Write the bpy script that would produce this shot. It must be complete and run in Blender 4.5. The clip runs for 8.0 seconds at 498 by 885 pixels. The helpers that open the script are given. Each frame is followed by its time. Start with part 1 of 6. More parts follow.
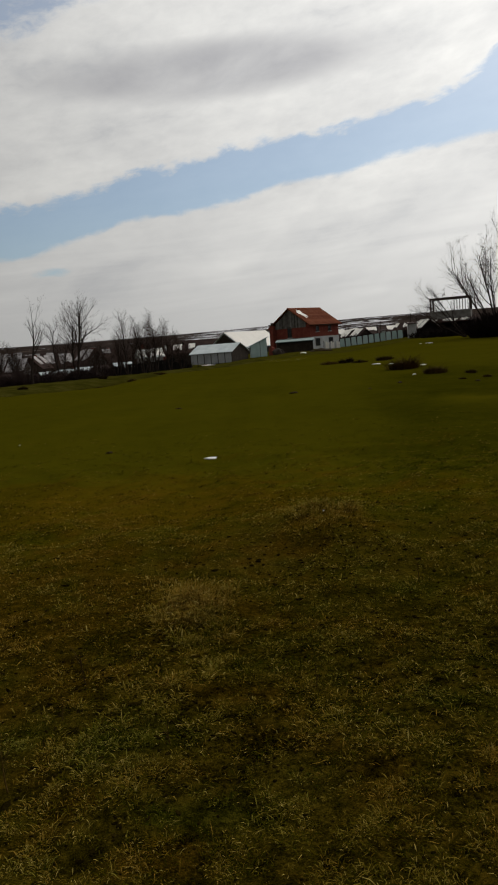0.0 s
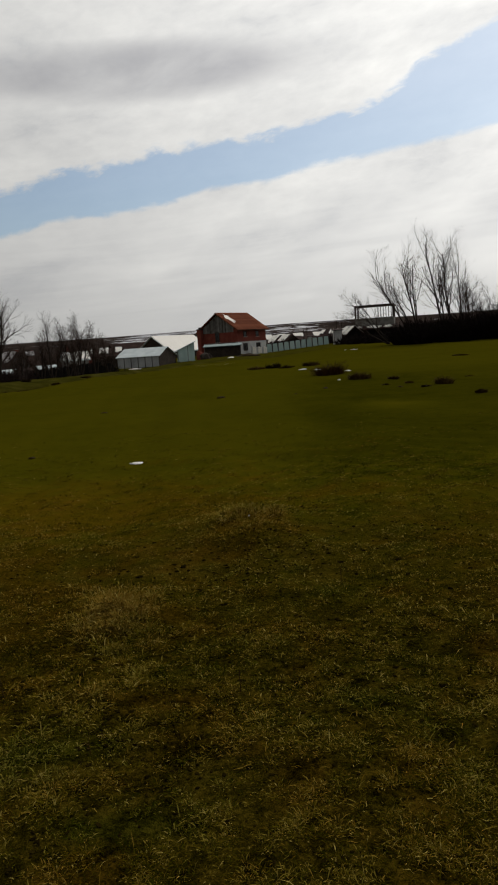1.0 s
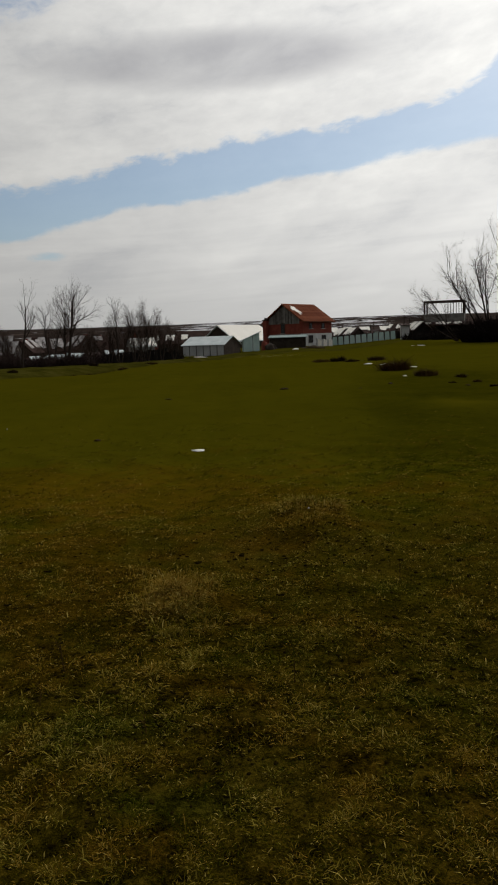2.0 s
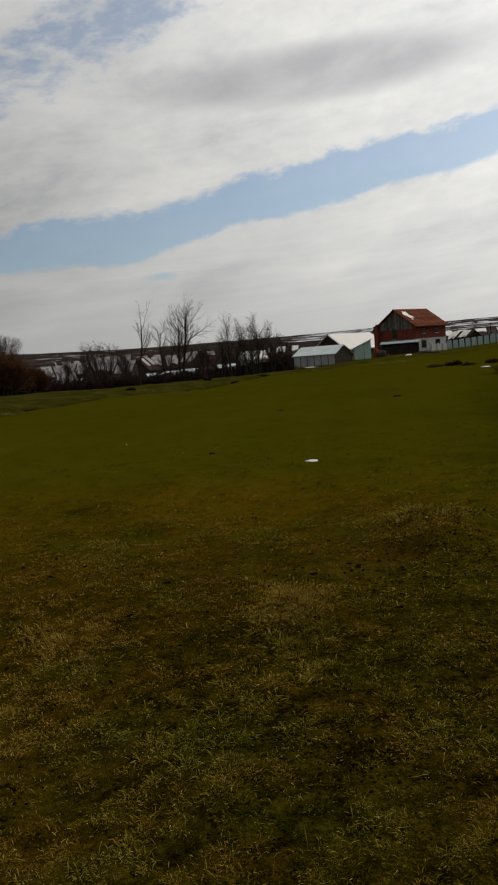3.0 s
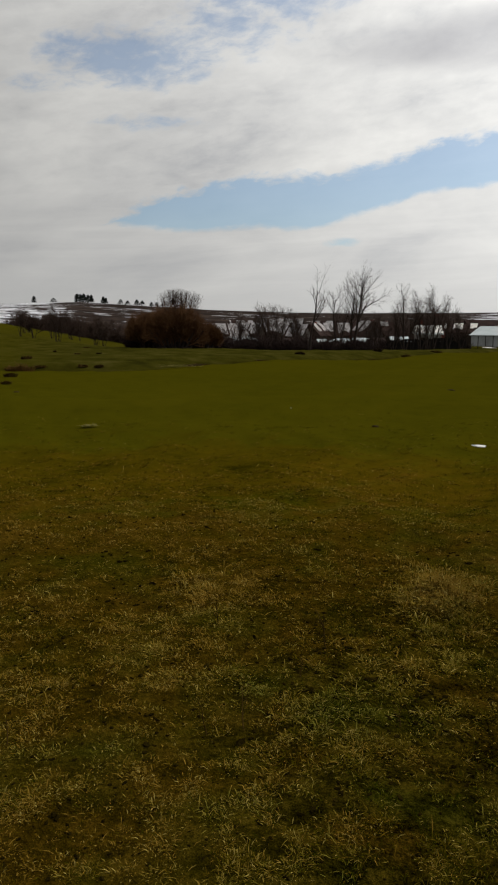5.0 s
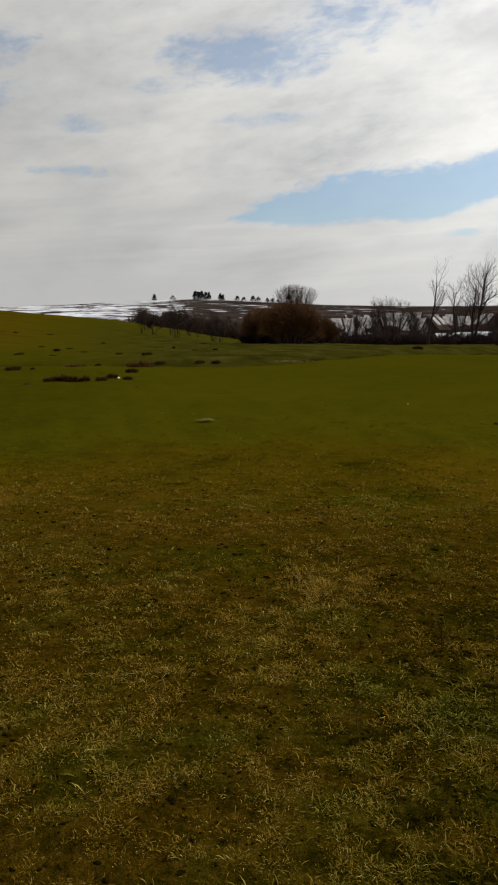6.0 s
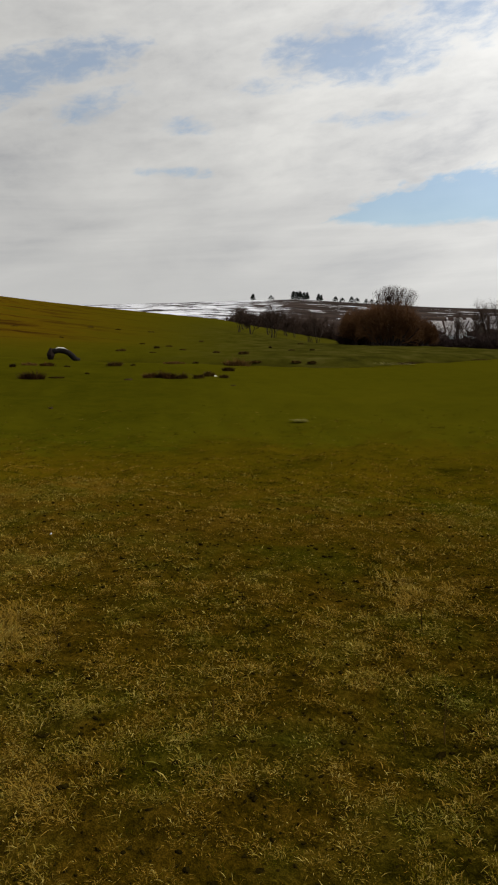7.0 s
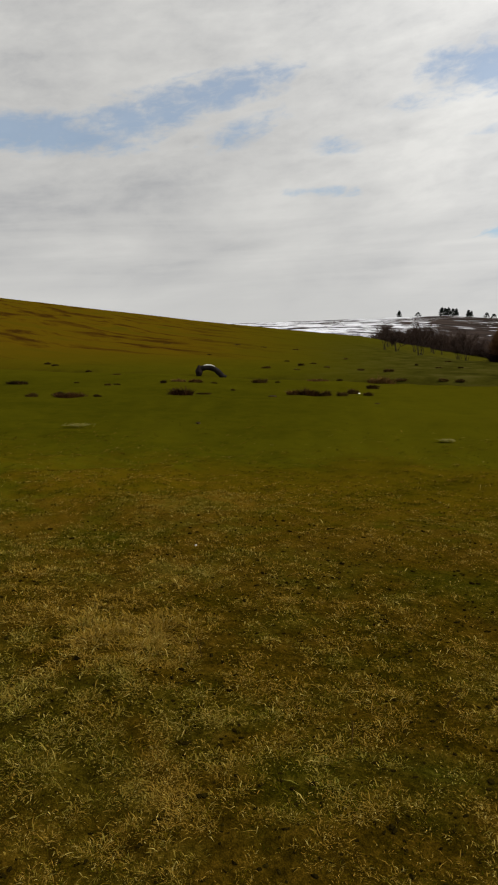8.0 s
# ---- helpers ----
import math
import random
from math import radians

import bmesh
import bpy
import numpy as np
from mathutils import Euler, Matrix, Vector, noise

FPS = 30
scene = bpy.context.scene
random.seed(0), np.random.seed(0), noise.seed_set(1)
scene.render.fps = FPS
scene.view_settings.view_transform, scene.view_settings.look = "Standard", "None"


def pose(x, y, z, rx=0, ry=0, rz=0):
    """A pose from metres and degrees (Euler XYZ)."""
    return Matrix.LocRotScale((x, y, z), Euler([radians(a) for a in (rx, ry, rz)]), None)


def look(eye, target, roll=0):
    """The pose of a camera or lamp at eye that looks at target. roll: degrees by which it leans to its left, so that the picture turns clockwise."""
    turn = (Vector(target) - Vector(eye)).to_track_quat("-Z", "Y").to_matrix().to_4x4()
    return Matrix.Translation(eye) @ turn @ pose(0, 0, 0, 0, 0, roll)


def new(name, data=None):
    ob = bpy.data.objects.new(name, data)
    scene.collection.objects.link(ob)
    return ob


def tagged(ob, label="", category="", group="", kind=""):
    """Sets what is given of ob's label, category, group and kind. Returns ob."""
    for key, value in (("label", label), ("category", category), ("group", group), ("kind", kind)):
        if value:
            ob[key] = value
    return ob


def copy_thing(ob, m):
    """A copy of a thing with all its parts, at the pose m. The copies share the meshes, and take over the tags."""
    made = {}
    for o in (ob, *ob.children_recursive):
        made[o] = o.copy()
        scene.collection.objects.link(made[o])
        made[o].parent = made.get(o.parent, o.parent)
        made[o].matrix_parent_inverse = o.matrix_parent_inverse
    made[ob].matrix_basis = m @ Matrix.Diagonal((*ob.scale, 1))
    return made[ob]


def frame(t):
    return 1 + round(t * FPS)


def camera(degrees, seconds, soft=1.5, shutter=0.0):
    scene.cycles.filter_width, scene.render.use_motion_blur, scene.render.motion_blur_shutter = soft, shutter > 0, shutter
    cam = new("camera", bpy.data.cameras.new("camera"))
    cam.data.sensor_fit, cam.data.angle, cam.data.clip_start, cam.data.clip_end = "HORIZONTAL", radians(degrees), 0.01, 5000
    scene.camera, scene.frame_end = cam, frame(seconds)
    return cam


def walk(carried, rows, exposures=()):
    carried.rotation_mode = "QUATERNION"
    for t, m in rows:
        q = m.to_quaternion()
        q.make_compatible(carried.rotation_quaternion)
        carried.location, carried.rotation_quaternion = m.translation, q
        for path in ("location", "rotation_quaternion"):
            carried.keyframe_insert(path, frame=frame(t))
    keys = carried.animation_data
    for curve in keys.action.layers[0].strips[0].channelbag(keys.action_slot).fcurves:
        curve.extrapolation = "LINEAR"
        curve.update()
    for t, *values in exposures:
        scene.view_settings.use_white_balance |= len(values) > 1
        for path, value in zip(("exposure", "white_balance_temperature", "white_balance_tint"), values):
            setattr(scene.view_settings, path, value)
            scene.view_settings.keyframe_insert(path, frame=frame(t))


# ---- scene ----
cam = camera(37.34, 8.0, soft=2.1)
# seconds, the eye, then heading to the left of +y, pitch and roll in degrees
ROWS = [
    (0.0, -0.007, 0.083, 1.590, 0.72, -7.52, -4.55),
    (0.5, 0.003, 0.074, 1.594, -2.42, -7.56, -3.99),
    (1.0, 0.014, 0.079, 1.595, -4.94, -7.58, -3.83),
    (1.5, 0.014, 0.075, 1.594, -4.22, -7.11, -3.37),
    (2.0, -0.011, 0.072, 1.595, -0.18, -8.03, -1.84),
    (2.2, -0.007, 0.068, 1.594, 1.69, -7.64, -2.62),
    (3.3, -0.006, 0.102, 1.592, 10.55, -6.68, -3.89),
    (3.5, -0.012, 0.104, 1.590, 11.53, -6.78, -3.10),
    (4.0, -0.022, 0.093, 1.597, 14.12, -7.12, -1.97),
    (4.2, -0.036, 0.093, 1.595, 15.56, -7.44, -1.20),
    (5.3, -0.036, 0.081, 1.609, 23.88, -8.86, -0.26),
    (5.5, -0.035, 0.083, 1.608, 25.95, -8.47, -0.90),
    (6.0, -0.050, 0.081, 1.607, 30.15, -9.20, -0.26),
    (6.5, -0.053, 0.092, 1.601, 33.91, -9.61, -0.69),
    (7.0, -0.056, 0.079, 1.608, 37.45, -9.21, 0.71),
    (7.5, -0.058, 0.070, 1.614, 43.63, -8.41, 0.94),
    (8.0, -0.073, 0.074, 1.608, 48.57, -7.99, 0.48),
]


def carried_pose(x, y, z, yaw, pitch, roll):
    return pose(x, y, z, 90 + pitch, 0, yaw) @ pose(0, 0, 0, 0, 0, roll)


walk(cam, [(t, carried_pose(*row)) for t, *row in ROWS], exposures=[(0.0, -0.85), (2.0, -0.82), (3.5, -0.77), (5.5, -0.33), (7.0, -0.10), (8.0, 0.0)])

# ---- world and sun ----
SUN_AZ, SUN_EL = -38.0, 38.0


def polar(az, r, z=0.0):
    """A place r metres off, az degrees to the left of +y."""
    return Vector((-r * math.sin(radians(az)), r * math.cos(radians(az)), z))


class Nodes:
    """A few short hands for node trees."""

    def __init__(self, tree):
        self.tree = tree

    def add(self, kind):
        return self.tree.nodes.new(kind)

    def link(self, a, b):
        self.tree.links.new(a, b)

    def put(self, value, socket):
        if isinstance(value, bpy.types.NodeSocket):
            self.link(value, socket)
        else:
            socket.default_value = value

    def attribute(self, name):
        node = self.add("ShaderNodeAttribute")
        node.attribute_name = name
        return node.outputs["Fac"]

    def math(self, op, a, b=0.0, c=0.0, clamp=False):
        node = self.add("ShaderNodeMath")
        node.operation, node.use_clamp = op, clamp
        for n, v in enumerate((a, b, c)):
            self.put(v, node.inputs[n])
        return node.outputs[0]

    def noise(self, vector, scale, detail=4.0, rough=0.55, distortion=0.0):
        node = self.add("ShaderNodeTexNoise")
        self.link(vector, node.inputs["Vector"])
        node.inputs["Scale"].default_value, node.inputs["Detail"].default_value = scale, detail
        node.inputs["Roughness"].default_value, node.inputs["Distortion"].default_value = rough, distortion
        return node.outputs["Fac"]

    def ramp(self, fac, stops):
        node = self.add("ShaderNodeValToRGB")
        ramp = node.color_ramp
        while len(ramp.elements) < len(stops):
            ramp.elements.new(0.5)
        for e, (p, c) in zip(ramp.elements, stops):
            e.position = p
            e.color = (*c, 1) if isinstance(c, tuple) else (c, c, c, 1)
        self.link(fac, node.inputs[0])
        return node.outputs[0]

    def mix(self, fac, a, b, blend="MIX"):
        node = self.add("ShaderNodeMix")
        node.data_type, node.blend_type = "RGBA", blend
        for v, n in ((fac, 0), (a, 6), (b, 7)):
            if isinstance(v, tuple):
                v = (*v, 1)
            self.put(v, node.inputs[n])
        return node.outputs[2]

    def step(self, v, a, b):
        node = self.add("ShaderNodeMapRange")
        node.interpolation_type = "SMOOTHSTEP"
        self.put(v, node.inputs[0])
        self.put(a, node.inputs[1])
        self.put(b, node.inputs[2])
        return node.outputs[0]


def build_world():
    world = bpy.data.worlds.new("sky")
    scene.world = world
    world.use_nodes = True
    n = Nodes(world.node_tree)
    out = world.node_tree.nodes["World Output"]
    back = world.node_tree.nodes["Background"]
    sky = n.add("ShaderNodeTexSky")
    sky.sky_type, sky.sun_disc = "NISHITA", False
    sky.sun_elevation, sky.sun_rotation = radians(SUN_EL), radians(-SUN_AZ)
    place = n.add("ShaderNodeTexCoord").outputs["Generated"]
    sep = n.add("ShaderNodeSeparateXYZ")
    n.link(place, sep.inputs[0])
    x, y, z = sep.outputs
    az = n.math("MULTIPLY", n.math("ARCTAN2", n.math("MULTIPLY", x, -1.0), y), 57.2958)
    el = n.math("MULTIPLY", n.math("ARCSINE", z), 57.2958)
    def spread(ka, ke, slope):
        flat = n.add("ShaderNodeCombineXYZ")
        n.link(n.math("MULTIPLY", az, ka), flat.inputs[0])
        n.link(n.math("MULTIPLY", n.math("MULTIPLY_ADD", az, slope, el), ke), flat.inputs[1])
        return flat.outputs[0]

    puff = n.noise(spread(0.16, 0.30, 0.1), 1.0, 7.0, 0.6, 0.2)
    streak = n.noise(spread(0.035, 0.20, 0.12), 1.0, 5.0, 0.55, 0.4)
    billow = n.noise(spread(0.10, 0.22, 0.14), 1.0, 6.0, 0.55, 0.3)
    strata = n.noise(spread(0.05, 0.75, 0.06), 1.0, 5.0, 0.6, 0.5)
    fleece = n.noise(spread(0.55, 1.25, 0.12), 1.0, 5.0, 0.62, 0.3)

    def edge(stops):
        """The height of a cloud edge over the heading."""
        along = n.math("MULTIPLY_ADD", az, 1 / 80.0, 0.5, clamp=True)
        ramp = n.ramp(along, [((a + 40.0) / 80.0, e / 30.0) for a, e in stops])
        return n.math("MULTIPLY", ramp, 30.0)

    # the long blue gap between the upper deck and the low bank
    tatter = n.math("MULTIPLY_ADD", puff, 3.2, -1.6)
    top = n.math("SUBTRACT", n.math("ADD", edge(BAND_TOP), n.math("ADD", n.math("MULTIPLY", tatter, 0.8), n.math("MULTIPLY_ADD", fleece, 1.8, -0.9))), el)
    foot = n.math("SUBTRACT", el, n.math("ADD", edge(BAND_FOOT), n.math("MULTIPLY", n.math("MULTIPLY_ADD", fleece, 2.0, -1.0), 0.42)))
    band = n.step(n.math("MINIMUM", top, n.math("MULTIPLY", foot, 1.4)), -0.28, 0.5)
    # smaller gaps in the deck: heading, height, half length, half width, slope, depth
    clear = None
    for a0, e0, la, le, slope, depth in GAPS:
        da = n.math("SUBTRACT", az, a0)
        de = n.math("SUBTRACT", el, n.math("MULTIPLY_ADD", da, slope, e0))
        q = n.math("ADD", n.math("POWER", n.math("DIVIDE", n.math("ABSOLUTE", da), la), 2.0), n.math("POWER", n.math("DIVIDE", n.math("ABSOLUTE", de), le), 2.0))
        g = n.math("MAXIMUM", n.math("SUBTRACT", depth, n.math("MULTIPLY", q, 0.8)), -1.6)
        clear = g if clear is None else n.math("MAXIMUM", clear, g)
    # overhead the deck breaks up
    clear = n.math("MAXIMUM", clear, n.math("MULTIPLY_ADD", n.step(el, 24.0, 44.0), 1.65, -1.5))
    ragged = n.math("ADD", n.math("MULTIPLY_ADD", puff, 1.7, -0.85), n.math("MULTIPLY_ADD", fleece, 2.4, -1.2))
    gap = n.math("MAXIMUM", n.math("MULTIPLY", n.step(n.math("ADD", clear, ragged), -0.35, 0.95), 0.85), band)
    # cloud tone: lit banks and greyer undersides, brighter towards the sun
    low = n.step(el, 13.0, 6.0)
    grain = n.mix(low, n.math("MULTIPLY_ADD", fleece, 0.6, n.math("MULTIPLY", puff, 0.4)), strata)
    tone = n.math("ADD", n.math("ADD", n.math("MULTIPLY", streak, 0.34), n.math("MULTIPLY", billow, 0.40)), n.math("MULTIPLY", grain, 0.26))
    cloud = n.ramp(tone, [(0.34, (0.53, 0.54, 0.56)), (0.46, (0.74, 0.738, 0.725)), (0.6, (0.90, 0.892, 0.86))])
    grey = n.step(n.math("SUBTRACT", 1.0, n.math("ADD", n.math("POWER", n.math("DIVIDE", n.math("ABSOLUTE", n.math("ADD", az, -1.5)), 12.0), 2.0),
                  n.math("POWER", n.math("DIVIDE", n.math("ABSOLUTE", n.math("SUBTRACT", n.math("MULTIPLY_ADD", az, 0.03, el), 19.5)), 1.7), 2.0))), -0.9, 1.0)
    cloud = n.mix(n.math("MULTIPLY", grey, n.math("MULTIPLY_ADD", billow, 2.2, -0.38), clamp=True), cloud, (0.43, 0.43, 0.45))
    dot = n.add("ShaderNodeVectorMath")
    dot.operation = "DOT_PRODUCT"
    n.link(place, dot.inputs[0])
    dot.inputs[1].default_value = polar(SUN_AZ, math.cos(radians(SUN_EL)), math.sin(radians(SUN_EL)))
    glow = n.math("MULTIPLY_ADD", n.math("POWER", n.math("MAXIMUM", dot.outputs["Value"], 0.0), 2.2), 1.66, 0.70)
    cloud = n.mix(1.0, cloud, glow, "MULTIPLY")
    haze = n.mix(1.0, (0.66, 0.657, 0.64), n.math("MULTIPLY_ADD", glow, 0.775, 0.34), "MULTIPLY")
    cloud = n.mix(n.math("MULTIPLY", n.step(el, 8.0, 0.0), n.math("MULTIPLY_ADD", strata, -0.9, 1.2)), cloud, haze)
    blue = n.mix(1.0, sky.outputs[0], (SKY * 0.86, SKY * 0.965, SKY * 1.03), "MULTIPLY")
    blue = n.mix(1.0, blue, n.math("MULTIPLY_ADD", glow, 0.22, 0.73), "MULTIPLY")
    blue = n.mix(0.22, blue, cloud)
    n.link(n.mix(gap, cloud, blue), back.inputs[0])
    back.inputs[1].default_value = 1.0


SKY = 0.13
BAND_TOP = [(-38.0, 23.5), (-24.4, 20.6), (-20.2, 19.0), (-17.6, 17.5), (-15.8, 16.5), (-11.8, 15.7), (-7.7, 15.2), (-3.5, 14.7), (0.5, 14.5), (5.4, 13.3), (7.9, 13.2), (10.2, 12.1), (16.5, 11.4), (20.8, 10.9), (24.7, 10.4), (27.4, 9.6), (30.5, 8.2), (35.0, 6.6)]
BAND_FOOT = [(-38.0, 15.0), (-24.2, 13.8), (-17.1, 13.1), (-11.7, 12.6), (-7.5, 11.75), (-3.3, 11.5), (0.0, 10.6), (4.5, 10.0), (8.8, 9.7), (10.8, 8.9), (13.8, 8.1), (15.9, 7.4), (17.5, 7.2), (20.5, 7.5), (26.0, 7.0), (31.5, 7.5), (35.0, 7.6)]
GAPS = [
    (29.8, 18.5, 6.0, 1.7, -0.03, 0.95),
    (22.5, 20.8, 9.0, 2.6, -0.2, 0.42),
    (15.5, 23.6, 9.0, 2.0, -0.2, 0.75),
    (63.5, 14.2, 6.5, 1.3, 0.0, 1.0),
    (54.5, 16.4, 8.0, 1.5, -0.29, 1.0),
    (49.3, 14.9, 4.0, 1.4, -0.3, 0.30),
    (28.3, 14.4, 4.5, 0.7, 0.0, 0.32),
    (42.2, 14.1, 3.0, 0.9, 0.0, 0.35),
    (43.2, 10.8, 4.0, 0.5, 0.0, 0.34),
    (37.0, 16.6, 5.0, 0.8, -0.1, 0.2),
    (14.4, 6.4, 1.6, 0.35, -0.05, 0.7),
    (-60.0, 22.0, 20.0, 3.0, -0.1, 0.8),
    (150.0, 20.0, 30.0, 3.0, 0.1, 0.7),
    (-120.0, 28.0, 26.0, 4.0, 0.1, 0.7),
]
build_world()
sun = new("sun", bpy.data.lights.new("sun", "SUN"))
sun.data.energy, sun.data.angle, sun.data.color = 2.4, radians(5), (1.0, 0.95, 0.87)
sun.matrix_world = look(polar(SUN_AZ, 50 * math.cos(radians(SUN_EL)), 50 * math.sin(radians(SUN_EL))), (0, 0, 0))


# ---- materials ----
def surface(name, stops, scale=2.0, fine=25.0, rough=0.85, bump=0.3, bump_size=0.02, metallic=0.0, each=0.0, grain=None, specular=0.06):
    """A worn surface: colour by a coarse and a fine noise, relief from the fine one. each: how far single objects differ."""
    mat = bpy.data.materials.new(name)
    mat.use_nodes = True
    n = Nodes(mat.node_tree)
    bsdf = mat.node_tree.nodes["Principled BSDF"]
    place = n.add("ShaderNodeTexCoord").outputs["Object"]
    if grain:
        m = n.add("ShaderNodeMapping")
        m.inputs["Scale"].default_value = grain
        n.link(place, m.inputs[0])
        place = m.outputs[0]
    coarse, small = n.noise(place, scale, 5.0), n.noise(place, fine, 4.0)
    fac = n.math("ADD", n.math("MULTIPLY", coarse, 0.6), n.math("MULTIPLY", small, 0.4))
    if each:
        rand = n.add("ShaderNodeObjectInfo").outputs["Random"]
        fac = n.math("ADD", fac, n.math("MULTIPLY", n.math("SUBTRACT", rand, 0.5), each))
    colour = n.ramp(fac, stops)
    n.link(colour, bsdf.inputs["Base Color"])
    bsdf.inputs["Roughness"].default_value = rough
    bsdf.inputs["Metallic"].default_value = metallic
    bsdf.inputs["Specular IOR Level"].default_value = specular
    if bump:
        b = n.add("ShaderNodeBump")
        b.inputs["Strength"].default_value, b.inputs["Distance"].default_value = bump, bump_size
        n.link(small, b.inputs["Height"])
        n.link(b.outputs[0], bsdf.inputs["Normal"])
    return mat


def field_colour(n, place):
    """Pasture in patches: green, olive, brown; with the fine mottling of matted turf."""
    broad = n.noise(place, 0.22, 4.0, 0.6, 0.8)
    mid = n.noise(place, 1.1, 5.0, 0.62, 0.4)
    small = n.noise(place, 8.0, 4.0, 0.6)
    spot = n.math("MULTIPLY", n.math("SUBTRACT", n.noise(place, 2.9, 3.0, 0.55, 0.5), 0.5), 0.55)
    fac = n.math("ADD", n.math("ADD", n.math("MULTIPLY", broad, 0.75), n.math("MULTIPLY", mid, 0.5)), n.math("MULTIPLY_ADD", small, 0.3, spot))
    # browner where it is trodden, greener out in the field
    away = n.add("ShaderNodeVectorMath")
    away.operation = "LENGTH"
    n.link(place, away.inputs[0])
    fac = n.math("SUBTRACT", fac, n.math("MULTIPLY", n.step(away.outputs["Value"], 4.0, 16.0), 0.20))
    fac = n.math("SUBTRACT", fac, 0.255)
    calm = n.math("MULTIPLY", n.step(away.outputs["Value"], 6.0, 12.0), 0.85)
    fac = n.math("ADD", fac, n.math("MULTIPLY", n.math("SUBTRACT", 0.37, fac), calm))
    return fac, small, calm


def mossy(n, colour):
    """Tints the turf towards rust where mossy, towards fresh green where the attribute is below nought."""
    moss = n.attribute("moss")
    colour = n.mix(n.step(moss, 0.05, 0.75), colour, n.mix(1.0, colour, (1.10, 0.90, 0.85), "MULTIPLY"))
    return n.mix(n.step(n.math("MULTIPLY", moss, -1.0), 0.05, 0.75), colour, n.mix(1.0, colour, (0.78, 0.97, 0.95), "MULTIPLY"))


TURF = [(0.24, (0.0195, 0.0200, 0.0006)), (0.36, (0.050, 0.0445, 0.0017)), (0.48, (0.068, 0.0540, 0.0025)), (0.60, (0.080, 0.0570, 0.0045)), (0.74, (0.107, 0.0755, 0.0075)), (0.92, (0.176, 0.129, 0.020))]


def grass_material():
    mat = bpy.data.materials.new("pasture_grass")
    mat.use_nodes = True
    n = Nodes(mat.node_tree)
    bsdf = mat.node_tree.nodes["Principled BSDF"]
    place = n.add("ShaderNodeTexCoord").outputs["Object"]
    rand = n.add("ShaderNodeNewGeometry").outputs["Random Per Island"]
    fac, small, calm = field_colour(n, place)
    straw = n.attribute("straw")
    fac = n.math("ADD", n.math("ADD", fac, n.math("MULTIPLY", n.math("SUBTRACT", rand, 0.48), 0.44)), straw)
    colour = n.mix(n.step(n.math("ADD", rand, n.math("MULTIPLY", straw, 0.05)), 0.955, 0.985), mossy(n, n.ramp(fac, TURF)), (0.33, 0.245, 0.060))
    n.link(colour, bsdf.inputs["Base Color"])
    bsdf.inputs["Roughness"].default_value = 0.8
    bsdf.inputs["Specular IOR Level"].default_value = 0.0
    return mat


